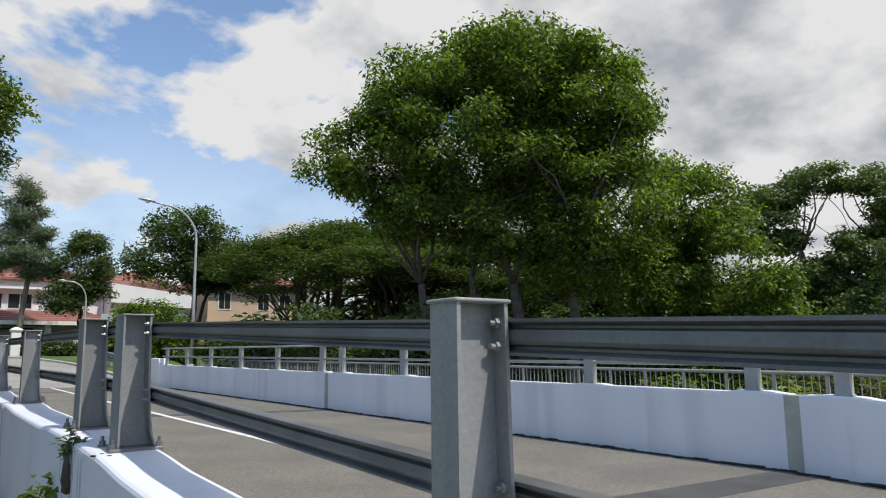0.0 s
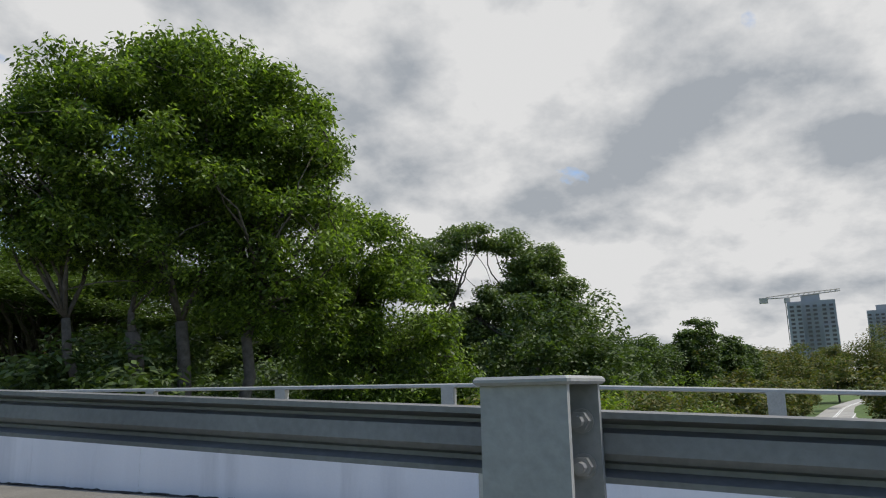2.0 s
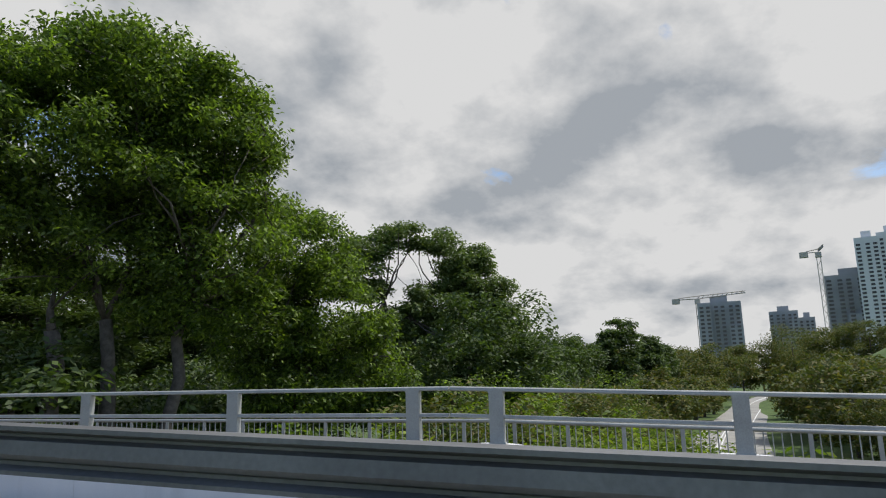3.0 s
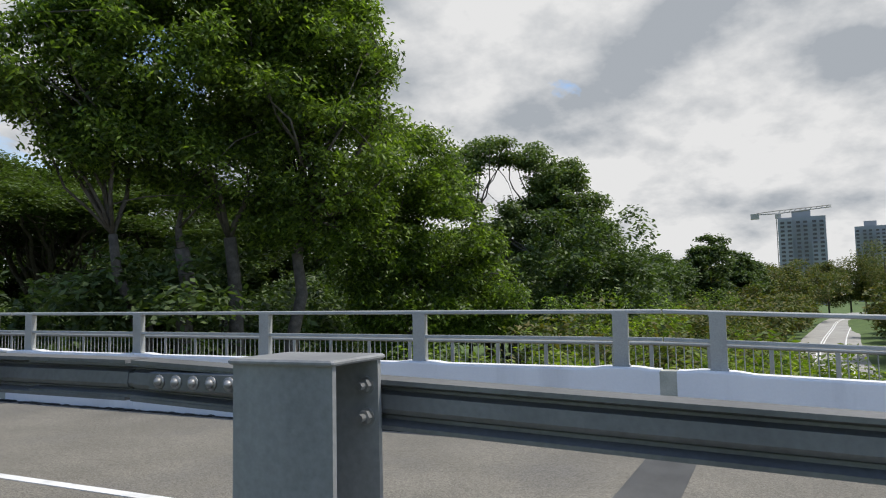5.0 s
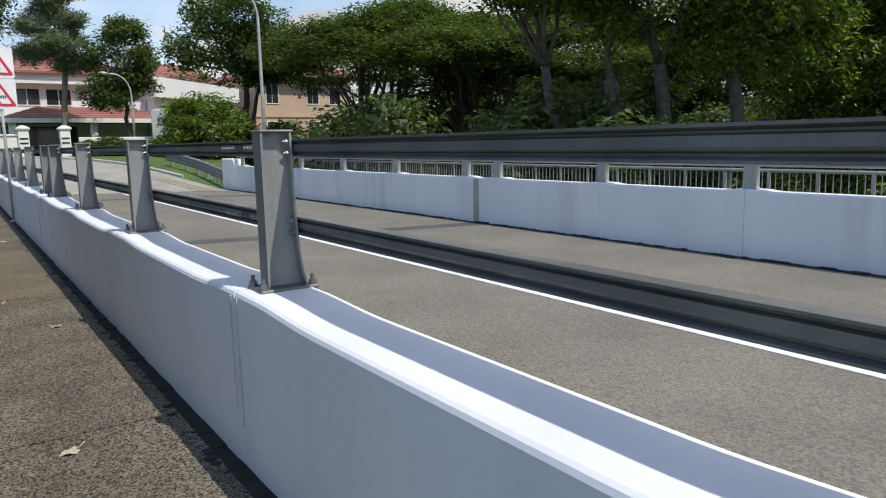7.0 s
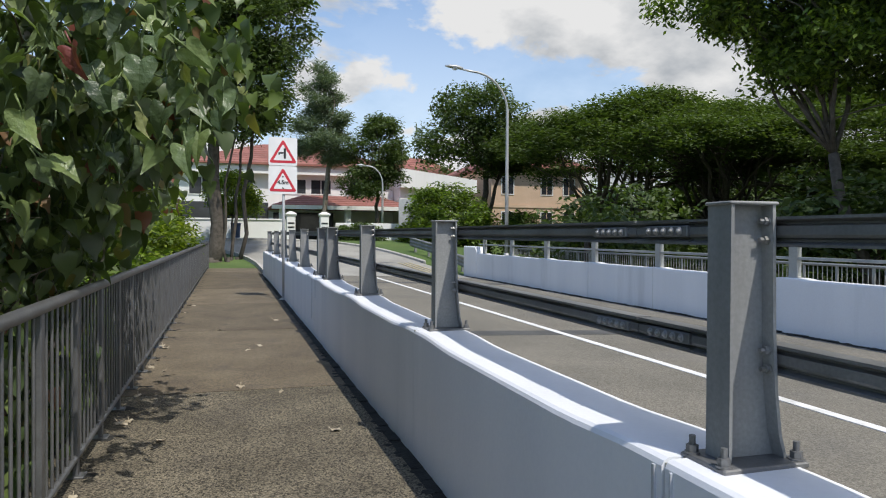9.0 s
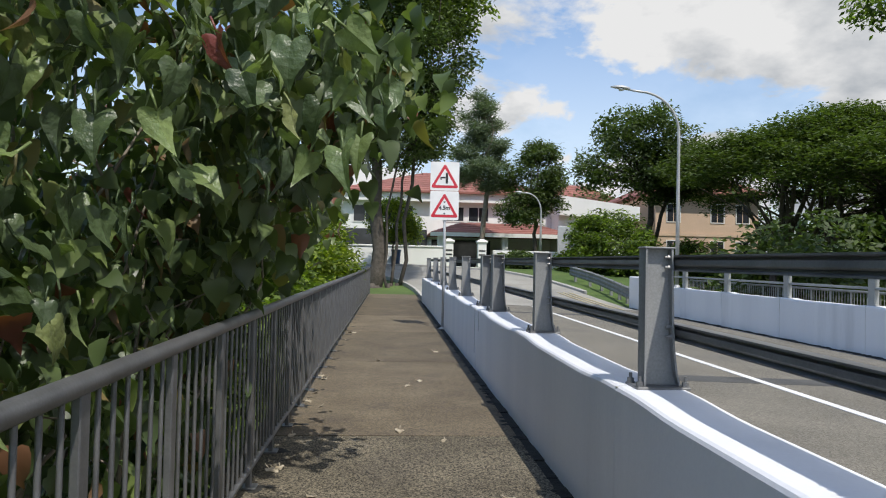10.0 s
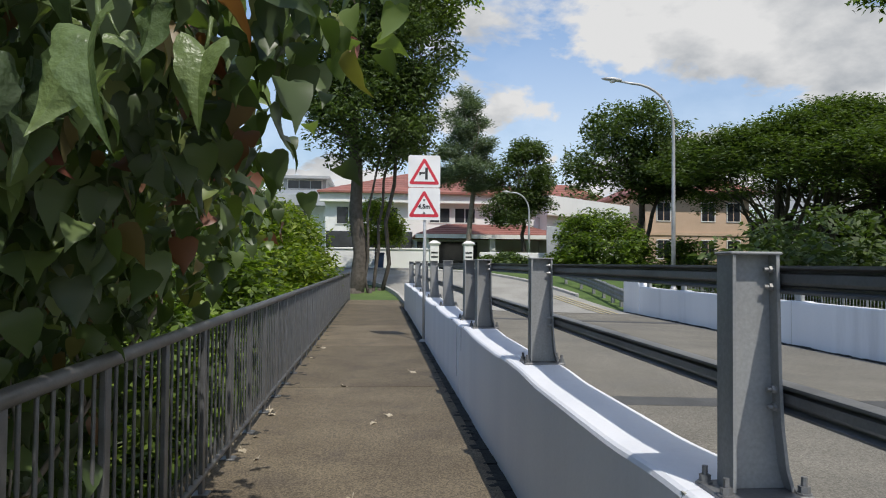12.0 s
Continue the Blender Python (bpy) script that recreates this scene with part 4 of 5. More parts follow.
far_r = thing("brick_red_house", (0, 60, HZ - 2), "pale house with a red roof among the trees", "house")
part("wall", Build().box(46, 58, 0, 9, 0, 6.0), PEACH, far_r)
part("roof", hip_roof(Build(), 46, 58, 0, 9, 6.0, 2.6, 0.8), ROOF, far_r, "red tiled roof")

gatew = thing("boundary_wall", (0, 51.5, ground_z(5, 51.5)), "white garden wall with gate pillars", "wall")
part("wall", Build().soft_box(-5.0, 3.9, -0.1, 0.1, -0.4, 1.15, 0.02), HOUSEW, gatew)
part("wall_coping", Build().soft_box(-5.0, 3.9, -0.16, 0.16, 1.15, 1.25, 0.02), HOUSEW, gatew)
part("wall", Build().soft_box(6.8, 12.5, -0.1, 0.1, -0.4, 1.05, 0.02), HOUSEW, gatew)
for x in (4.1, 6.12):
    gpil = part("gate_pillar", Build().soft_box(x - 0.26, x + 0.26, -0.26, 0.26, -0.4, 1.45, 0.02), HOUSEW, gatew)
    part("pillar_cap", Build().loft([[(x - s, -s, z), (x + s, -s, z), (x + s, s, z), (x - s, s, z)] for z, s in ((1.45, 0.30), (1.53, 0.34), (1.58, 0.34), (1.72, 0.10))]), HOUSEW, gpil)
    part("opening", Build().box(x - 0.2, x + 0.2, -0.275, -0.262, 0.95, 1.05).box(x - 0.2, x + 0.2, -0.275, -0.262, 0.7, 0.8), DARKWIN, gpil)
notice = thing("notice_board", (11.4, 50.6, ground_z(11.4, 50.6)), "pale blue-grey board on two posts by the wall", "board")
part("board", Build().soft_box(-0.8, 0.8, -0.03, 0.03, 0.9, 2.6, 0.02), GREYB, notice)
for x in (-0.7, 0.7):
    part("post", Build().tube([(x, 0.06, -0.2), (x, 0.06, 2.7)], 0.04, 8), POLE, notice)
bin_ = thing("wheelie_bin", (0.9, 50.9, ground_z(0.9, 50.9)), "blue wheeled bin beside the garden wall", "bin")
BLUE = surface("blue_plastic", (0.03, 0.06, 0.14), (0.04, 0.08, 0.18), 3, 0.5, bump=0.03)
part("body", Build().loft([[(-s, -s, z), (s, -s, z), (s, s, z), (-s, s, z)] for z, s in ((0.05, 0.22), (0.9, 0.28))]), BLUE, bin_)
part("lid", Build().soft_box(-0.3, 0.3, -0.34, 0.3, 0.9, 0.97, 0.02), BLUE, bin_)

# ---------------------------------------------------------------- towers and cranes on the skyline


def tower(x, y, w, d, h, rows, cols, mat, label, turn=0.0, steps=()):
    t = thing("apartment_tower", (x, y, -4.6), label, "tower block", "skyline towers")
    t.rotation_euler = (0, 0, turn)
    part("wall", Build().box(-d / 2, d / 2, -w / 2, w / 2, 0, h), mat, t)
    for k, (a, c, dh) in enumerate(steps):
        part("wing", Build().box(-d / 2 - 2.5, d / 2 - 3, a * w, c * w, 0, h + dh), mat, t)
    cw = w / cols
    face = -d / 2 - 2.75 if steps else -d / 2 - 0.25
    pane = Build().box(0, 0.35, 0, cw * 0.5, 0, h / rows * 0.5).mesh("window", DARKWIN)
    for i in range(cols):
        for j in range(rows):
            part("window", pane, None, t, loc=(face, -w / 2 + cw * (i + (0.18 if i % 2 else 0.3)), h * (0.03 + 0.94 * j / rows)))
    part("plant_room", Build().box(-d / 4, d / 4, -w / 5, w / 5, h, h + 4), mat, t)
    return t


def on_ray(az, r):
    a = radians(az + 0.5)
    return 1.0 + r * math.sin(a), 4.6 + r * math.cos(a)


for az, r, w, h, rows, cols, mat, steps in (
        (92.1, 450, 24, 50, 20, 6, TOWER, ((-0.5, -0.2, -14), (0.2, 0.5, -1))),
        (96.4, 600, 20, 55, 20, 5, TOWER, ((-0.5, -0.15, -6),)),
        (97.9, 610, 11, 50, 18, 3, TOWER, ()),
        (100.9, 455, 24, 61, 26, 5, TOWER, ((-0.5, 0.1, -22),)),
        (102.3, 445, 12, 79, 34, 3, TOWERW, ()),
        (103.75, 447, 13, 81, 34, 3, TOWERW, ()),
        (105.3, 480, 11, 74, 32, 3, TOWER, ())):
    x, y = on_ray(az, r)
    tower(x, y, w, 18, h, rows, cols, mat, "white and grey apartment tower" if mat is TOWERW else "grey concrete apartment tower under construction", radians(90 - az), steps)


def crane(az, r, h, jib, back_jib, label, slope=0.0):
    x, y = on_ray(az, r)
    t = thing("tower_crane", (x, y, -4.6), label, "crane", "skyline cranes")
    t.rotation_euler = (0, 0, radians(90 - az))
    b = Build()
    for sx in (-1, 1):
        for sy in (-1, 1):
            b.box(sx - 0.2, sx + 0.2, sy - 0.2, sy + 0.2, 0, h)
    k = 0
    z = 0
    while z < h - 3:
        s = 1 if k % 2 else -1
        b.tube([(-1, -s, z), (-1, s, z + 3)], 0.16, 4)
        z += 3
        k += 1
    part("mast", b, CRANE, t)
    part("cab", Build().soft_box(-1.4, 1.4, -1.6, 1.6, h, h + 3, 0.2), CRANE, t)
    j = Build()
    for z0 in (0, 1.7):
        j.tube([(0, back_jib, h + 3 + z0 * 0.5), (0, 0, h + 3 + z0), (0, -jib, h + 3 + z0 * 0.6 + slope)], 0.28, 4)
    for k in range(10):
        u = k / 10
        j.tube([(0, -jib * u, h + 3 + slope * u), (0, -jib * (u + 0.05), h + 4.5 + slope * u)], 0.18, 4)
    part("jib", j, CRANE, t)
    part("counterweight", Build().box(-1.5, 1.5, back_jib - 1, back_jib + 3.5, h + 0.5, h + 3.5), CRANE, t)


crane(90.6, 445, 50, 27, 11, "lattice tower crane with a level jib", 2)
crane(99.2, 440, 71, 3, 6, "lattice tower crane seen end on", 3)

# ---------------------------------------------------------------- trees
tree("shade_tree", (18.4, 21.2, -4.2),
     [(-0.3, 0.3, 14.0, 4.2, 4.2, 3.3), (-2.6, 2.5, 13.0, 2.8, 2.8, 2.0), (1.9, -1.7, 13.6, 3.4, 3.4, 3.1), (0.4, -0.3, 16.4, 3.5, 3.5, 1.5), (2.7, -2.4, 11.0, 2.8, 2.8, 2.6), (-4.6, 4.3, 12.9, 1.6, 1.7, 1.1), (-2.6, 2.6, 10.6, 1.5, 1.4, 0.8), (2.4, -2.0, 9.0, 2.2, 2.2, 1.3), (1.5, -1.3, 15.6, 3.3, 3.3, 1.5), (-1.9, 1.7, 10.9, 2.2, 2.2, 1.3), (0.2, 0.4, 10.2, 2.6, 2.4, 1.5), (-2.5, 2.3, 15.6, 1.9, 1.9, 1.4), (3.4, -3.1, 14.4, 1.6, 1.6, 1.3)],
     760, 190, (0.23, 0.095), L_BIG, BARK, ((-0.2, 0.2, -0.8, 0.6, 7.6, 0.36), (0.5, -0.3, 0.5, -0.2, 8.0, 0.32), (1.0, -1.2, 2.2, -2.0, 8.6, 0.27), (-0.6, 0.6, -2.2, 2.0, 8.0, 0.22)),
     "large spreading green shade tree with several trunks", 11, radius=0.38, droop=0.55, limbs=50, twigs=2)
tree("roadside_tree", (26.4, 18.4, -4.2),
     [(0, 0, 11.3, 2.4, 2.4, 2.2), (0.6, -1.2, 8.8, 2.4, 2.4, 2.2), (-0.8, 1.0, 8.2, 2.2, 2.2, 2.2), (0, 0, 5.6, 2.4, 2.4, 2.0), (1.6, -2.4, 6.2, 1.8, 1.8, 1.8)],
     290, 210, (0.23, 0.095), L_BIG, BARK, ((0, 0, 0.2, 0, 6.5, 0.25),), "green tree beside the big shade tree", 12, radius=0.38, droop=0.55, limbs=26, twigs=1)
tree("open_tree", (48.0, 21.2, -4.2),
     [(-2.4, 3.4, 15.2, 1.7, 1.7, 1.0), (-0.9, 1.4, 16.3, 1.9, 1.9, 0.9), (0.9, -0.9, 16.0, 1.6, 1.6, 0.9), (2.4, -2.8, 14.6, 2.0, 2.0, 1.2), (3.4, -4.2, 12.6, 1.7, 1.7, 1.2), (1.8, -2.4, 12.4, 1.5, 1.5, 0.9),
      (-2.0, 3.6, 12.2, 1.8, 1.8, 1.0), (-0.2, 0.6, 10.4, 2.6, 2.6, 1.3), (2.6, -3.2, 9.8, 2.0, 2.0, 1.6), (-2.4, 3.4, 9.4, 1.8, 1.8, 1.4), (0.2, 0, 7.4, 3.0, 3.0, 2.2), (3.4, -4.2, 7.0, 2.2, 2.2, 2.0), (-3.0, 3.6, 6.8, 2.2, 2.2, 2.0), (2.4, -2.8, 13.4, 2.5, 2.5, 1.9), (0.9, -1.0, 11.6, 2.4, 2.4, 1.5), (-2.6, 3.3, 13.7, 1.5, 1.5, 1.4), (4.0, -4.6, 10.6, 1.9, 1.9, 1.6)],
     560, 150, (0.30, 0.14), L_PALE, BARK, ((0, 0, -0.7, 0.6, 10.4, 0.34), (0.6, -1.0, 1.6, -1.9, 11.4, 0.28), (0, 0.6, -1.5, 2.2, 11.6, 0.22)), "airy pale green tree with open crown", 13, radius=0.45, limbs=60, twigs=1, shell=0.55, flat=0.5)


def umbrella_tree(name, base, domes, count, per, leaf, mat, bark, trunks, label, seed):
    """A flat-topped tree: plates of leaves on low domes (x, y, rim z, rx, ry, rise), with bare limbs below."""
    rng = np.random.default_rng(seed)
    t = thing(name, base, label, "tree")
    area = np.array([d[3] * d[4] for d in domes])
    cs = []
    for i in rng.choice(len(domes), count, p=area / area.sum()):
        x, y, z, rx, ry, rise = domes[i]
        a, r = rng.uniform(0, 2 * math.pi), math.sqrt(rng.random())
        h = rise * (1 - r ** 2.2) + 0.45 * math.sin(3.1 * a + 5 * r) + rng.normal(0, 0.28) - (rng.random() < 0.25) * rng.uniform(0.3, 0.9)
        cs.append((x + rx * r * math.cos(a), y + ry * r * math.sin(a), z + h))
    cs = np.array(cs)
    forks = []
    tb = Build()
    for fx, fy, kx, ky, kz, r in trunks:
        forks.append((np.array(limb(rng, tb, (fx, fy, -0.4), (kx, ky, kz), r, r * 0.6, 0.15, 9, 7)[-1]), r * 0.6))
    part("trunk", tb, bark, t, smooth=True)
    for i in rng.permutation(len(cs))[:70]:
        b = Build()
        f, r = min(forks, key=lambda q: np.linalg.norm(q[0] - cs[i]))
        pts = limb(rng, b, f, cs[i] - (0, 0, 0.3), r * rng.uniform(0.4, 0.75), 0.04, 0.3, 6, 7)
        for _ in range(4):
            q = np.array(pts[rng.integers(2, len(pts))])
            j = int(np.argmin(np.linalg.norm(cs - q - rng.normal(0, 1.6, 3), axis=1)))
            limb(rng, b, q, cs[j] - (0, 0, 0.2), r * 0.25, 0.02, 0.3, 5, 4)
        part("limb", b, bark, t, smooth=True)
    c = np.repeat(cs, per, 0)
    p = c + np.clip(rng.normal(0, 1, c.shape), -1.6, 1.6) * (0.66, 0.66, 0.17)
    part("crown", quads("crown", leaf_quads(rng, p, leaf[0], leaf[1], 0.15, 0.45), mat), None, t)
    return t


umbrella_tree("rain_tree", (26.0, 46.0, -3.6), [(0, 0, 10.2, 9.5, 10.0, 2.9), (8.5, -5.5, 9.7, 8.5, 8.0, 3.4), (16, -12, 9.0, 6.5, 6.0, 3.2), (10, -9, 7.6, 6.0, 5.0, 2.0)],
              1700, 165, (0.27, 0.12), L_RAIN, BARK,
              ((0, 0, -1.0, 0.5, 4.8, 0.55), (0.6, -0.5, 3.0, -2.0, 5.2, 0.45), (-0.6, 0.3, -3.6, 1.2, 5.0, 0.42), (9.0, -6.0, 8.5, -5.5, 5.2, 0.42), (15.5, -11.5, 15.5, -11.5, 5.0, 0.35)),
              "wide flat-topped rain tree with dark branching limbs", 14)
tree("verge_tree", (0.0, 40.6, 0.35),
     [(0.7, 0, 13.3, 2.9, 2.9, 2.6), (1.6, 0, 10.6, 2.6, 2.6, 2.2), (-1.0, 0.4, 10.5, 2.6, 2.6, 3.0), (0.4, 0, 7.6, 2.8, 2.8, 2.2)],
     520, 120, (0.24, 0.10), L_DARK, BARK, ((-0.15, 0, -0.25, 0, 6.4, 0.36), (0.6, 0.3, 1.4, 0.5, 6.8, 0.08), (0.5, -0.2, 0.9, -0.4, 6.0, 0.07)),
     "tall dark roadside tree on the grass verge", 15, radius=0.42, limbs=34, twigs=1)
rngp = np.random.default_rng(3)
tree("slender_tree", (1.2, 41.2, 0.35), [(0, 0, 14.6, 2.2, 2.0, 1.7), (1.7, 0, 13.2, 1.8, 1.8, 1.5)], 90, 80, (0.32, 0.14), L_BIG, BARK,
     ((-0.3, 0, 0, 0, 12.0, 0.10),), "slender bright-topped tree beside the verge tree", 16, radius=0.42, limbs=16)
pine = []
for k in range(13):
    a = k * 2.4
    z = 6.0 + 6.3 * k / 12
    r = 1.9 * (1 - 0.75 * k / 12) + 0.25
    pine.append((math.cos(a) * r * 0.6, math.sin(a) * r * 0.6, z, r * 0.75, r * 0.75, 0.55))
tree("pine_tree", (6.75, 58, HZ), pine, 420, 55, (0.36, 0.07), L_PINE, BARK_PALE, ((0, 0, 0.1, 0, 11.6, 0.2),), "tall thin grey-green pine in front of the house", 17, radius=0.28, limbs=5, shell=0.4, droop=-0.2)
tree("garden_tree", (10.2, 56, HZ), [(0, 0, 6.3, 1.9, 1.8, 2.2), (-0.9, 0, 4.0, 1.7, 1.5, 1.1), (0.4, 0, 8.0, 1.2, 1.2, 0.9), (1.2, 0, 5.5, 1.2, 1.2, 1.6)],
     170, 80, (0.28, 0.11), L_DARK, BARK, ((0, 0, 0.1, 0, 3.6, 0.17),), "dense dark garden tree by the porch", 18, radius=0.33, limbs=16)
tree("lamp_tree", (16.6, 52, 0.9), [(0, 0, 9.0, 3.2, 3.0, 2.0), (-3.0, 0, 6.8, 1.9, 1.8, 1.1), (2.0, 0, 7.0, 2.4, 2.4, 2.2), (0.3, 0, 6.3, 2.6, 2.4, 1.6)],
     270, 75, (0.30, 0.14), L_DARK, BARK, ((0, 0, 0.4, 0, 5.2, 0.26), (0.5, 0.2, 1.6, 0.2, 5.5, 0.16)), "dark leafy tree behind the street lamp", 19, radius=0.4, limbs=30, twigs=1, shell=0.35)
tree("yellow_tree", (-1.2, 46.5, 0.8), [(1.9, 2.2, 3.2, 1.3, 1.3, 1.2), (2.6, 2.4, 2.6, 0.9, 0.9, 0.8)], 90, 70, (0.2, 0.1), L_YELL, BARK, ((1.9, 2.2, 1.9, 2.2, 1.8, 0.08),), "small bright yellow-green tree by the junction", 20, radius=0.25, limbs=10)

# ---------------------------------------------------------------- shrubs and woods
for k, (x, y, z, r, h, mat, lab, per) in enumerate((
        (13.2, 48.0, 0.3, 2.5, 4.4, L_BIG, "rounded bright green garden bush", 230),
        (11.6, 48.8, 0.9, 1.2, 1.7, L_YELL, "low light green garden bush", 90),
        (17.6, 47.0, -0.5, 1.4, 3.5, L_BIG, "bushy bright green shrub under the lamp tree", 120),
        (20.8, 47.5, -2.2, 1.9, 3.8, L_DARK, "dark green shrub beneath the rain tree", 120),
        (8.6, 50.7, 1.2, 0.8, 1.1, L_DARK, "small dark shrub before the white wall", 60),
        (7.3, 50.8, 1.2, 0.6, 0.9, L_DARK, "small dark shrub before the white wall", 50),
        (-4.5, 44.0, 0.4, 2.4, 3.6, L_BIG, "leafy green bush beside the footpath end", 150),
        (-7.0, 50.0, 1.0, 3.0, 5.0, L_BIG, "tall green garden bush at the junction", 150),
        (-2.5, 33.0, -0.4, 1.7, 3.9, L_YELL, "bright green shrub behind the railing", 190),
        (-2.7, 28.5, -0.9, 1.8, 4.2, L_YELL, "bright green shrub behind the railing", 210),
        (-2.5, 24.0, -1.2, 1.6, 3.5, L_BIG, "green shrub growing behind the railing", 150),
        (-2.8, 19.8, -1.3, 1.7, 2.9, L_BIG, "green shrub growing behind the railing", 160),
        (-3.6, 16.4, -1.3, 1.9, 3.4, L_DARK, "dark green shrub behind the railing", 170),
        (-5.5, 22.0, -1.3, 2.2, 4.2, L_DARK, "dark green shrub behind the railing", 140))):
    bush("garden_bush", (x, y, z), [(0, 0, h * 0.55, r, r, h * 0.5), (r * 0.4, -r * 0.3, h * 0.35, r * 0.8, r * 0.7, h * 0.4), (-r * 0.4, r * 0.2, h * 0.7, r * 0.6, r * 0.6, h * 0.33)],
         per, 60, (0.27, 0.125) if y > 40 else (0.2, 0.09), mat, lab, 40 + k, 0.24 if r < 2 else 0.32)
for k, (x, y, r, h, mat, lab) in enumerate((
        (15.5, 9.5, 2.2, 5.4, L_YELL, "yellow-green shrub below the far railing"), (18.0, 5.5, 2.6, 5.2, L_YELL, "yellow-green shrub below the far railing"),
        (20.5, 9.0, 2.6, 6.0, L_BROWN, "russet and green scrub below the railing"), (16.5, 13.0, 2.2, 5.0, L_BIG, "green scrub below the far railing"),
        (24.5, 3.5, 2.4, 4.9, L_YELL, "yellow-green shrub below the far railing"), (25.0, 8.0, 2.8, 5.8, L_YELL, "tall yellow-green shrub below the railing"),
        (31.0, 6.5, 3.0, 6.0, L_BROWN, "russet and green scrub beyond the railing"), (34.0, 11.0, 3.4, 6.8, L_BIG, "green scrub beyond the railing"),
        (32.0, 7.4, 2.2, 4.2, L_YELL, "yellow-green shrub beside the lower road"), (41.0, 8.4, 2.8, 5.2, L_BIG, "green shrub beside the lower road"),
        (22.0, -3.5, 2.4, 4.6, L_BROWN, "russet scrub beside the lower road"), (34.0, -9.0, 3.0, 4.6, L_BROWN, "russet scrub beside the lower road"),
        (46.0, -11.5, 3.6, 5.0, L_BROWN, "mixed scrub beside the lower road"), (60.0, -13.5, 3.6, 5.6, L_BIG, "green scrub beside the lower road"),
        (28.0, -14.0, 3.0, 5.2, L_BIG, "green scrub below the railing"),
        (27.0, -8.0, 2.6, 5.0, L_BIG, "green scrub below the railing"), (40.0, -13.0, 3.2, 4.7, L_BROWN, "russet scrub beside the lower road"),
        (20.0, -9.0, 2.4, 4.6, L_BROWN, "mixed scrub below the railing"), (52.0, -8.2, 2.4, 5.2, L_BROWN, "russet scrub beside the lower road"),
        (38.0, 7.5, 3.0, 6.2, L_BROWN, "russet and green scrub beyond the railing"), (51.0, 8.6, 3.2, 6.6, L_BIG, "green scrub beside the lower road"),
        (15.0, 16.5, 2.2, 5.0, L_DARK, "dark scrub below the far railing"), (14.6, 2.0, 1.8, 4.6, L_YELL, "yellow-green shrub below the far railing"))):
    bush("scrub", (x, y, -4.6), [(0, 0, h * 0.5, r, r, h * 0.5), (r * 0.6, -r * 0.5, h * 0.35, r * 0.8, r * 0.7, h * 0.38), (-r * 0.5, r * 0.5, h * 0.55, r * 0.7, r * 0.7, h * 0.4)],
         150, 90, (0.22, 0.09), mat, lab, 70 + k, 0.33, group="scrub beyond the far railing")


def woods(name, rows, mat, leaf, seed, label, per=60, count=70):
    """Far trees too many to count: trunks and leafy crowns in one mesh each."""
    rng = np.random.default_rng(seed)
    t = thing(name, (0, 0, 0), label, "trees", kind="stuff")
    trunks, all_q = Build(), []
    for x, y, r, h in rows:
        z = ground_z(x, y)
        trunks.tube([(x, y, z - 0.5), (x + rng.normal(0, 0.3), y, z + h * 0.7)], [0.25, 0.1], 6)
        lobes = [(x, y, z + h * 0.62, r, r, h * 0.38)]
        for _ in range(4):
            lobes.append((x + rng.normal(0, r * 0.5), y + rng.normal(0, r * 0.5), z + h * rng.uniform(0.3, 0.85), r * 0.6, r * 0.6, h * 0.18))
        all_q.append(leafy(rng, clumps(rng, lobes, count, 0.5), per, r * 0.13, leaf[0], leaf[1]))
    part("trunks", trunks, BARK, t)
    tagged(part("crowns", quads("crowns", np.concatenate(all_q), mat), None, t), kind="stuff")


rw = np.random.default_rng(9)
woods("dark_woods", [(13.5 + 2.4 * k + rw.normal(0, 0.8), 30 + 1.0 * k + rw.normal(0, 2.0), 2.6, (6.2 if k < 6 else 8.2) + rw.normal(0, 0.5)) for k in range(9)]
      + [(17 + 3.3 * k, 24 + 0.3 * k + rw.normal(0, 1.5), 2.7, 7.6 + rw.normal(0, 0.6)) for k in range(9)], L_DARK, (0.34, 0.15), 31, "dark undergrowth and small trees beneath the shade tree", 60, 85)
woods("mixed_woods", [(42 + 3.6 * k + rw.normal(0, 1), 17 - 0.35 * k + rw.normal(0, 1.5), 3.5, 9.9 + rw.normal(0, 0.7)) for k in range(9)]
      + [(52 + 5 * k + rw.normal(0, 1.5), 26 - 1.0 * k + rw.normal(0, 3), 4.3, 12.0 - 0.2 * k + rw.normal(0, 0.8)) for k in range(11)], L_DARK, (0.34, 0.16), 32, "line of mixed green trees beyond the bridge", 110, 95)
woods("tall_spire_tree", [(74.0, 9.6, 2.1, 12.2), (82, 7.4, 1.9, 10.2), (90, 6.5, 2.0, 9.8)], L_DARK, (0.36, 0.17), 33, "narrow tall dark trees in the woods", 70, 280)
woods("far_woods", [(100 + 9 * k, 9 - 0.2 * k + rw.normal(0, 3), 5.5, 10.5 + rw.normal(0, 1)) for k in range(14)]
      + [(68 + 7 * k + rw.normal(0, 2), -17 - 1.2 * k + rw.normal(0, 2), 3.8, 5.2 + rw.normal(0, 0.6)) for k in range(4)]
      + [(196 + 3 * k, -32 - 7 * k + rw.normal(0, 3), 5.5, 14.0 + rw.normal(0, 1)) for k in range(9)]
      + [(188 + 3 * k, 6 - 5 * k, 5.5, 12 + rw.normal(0, 1)) for k in range(5)]
      + [(190 + 12 * k, -10 - 9 * k + rw.normal(0, 6), 8.5, 16 + rw.normal(0, 2)) for k in range(14)], L_BROWN, (0.55, 0.28), 34, "far green and russet woods along the lower road", 90, 75)
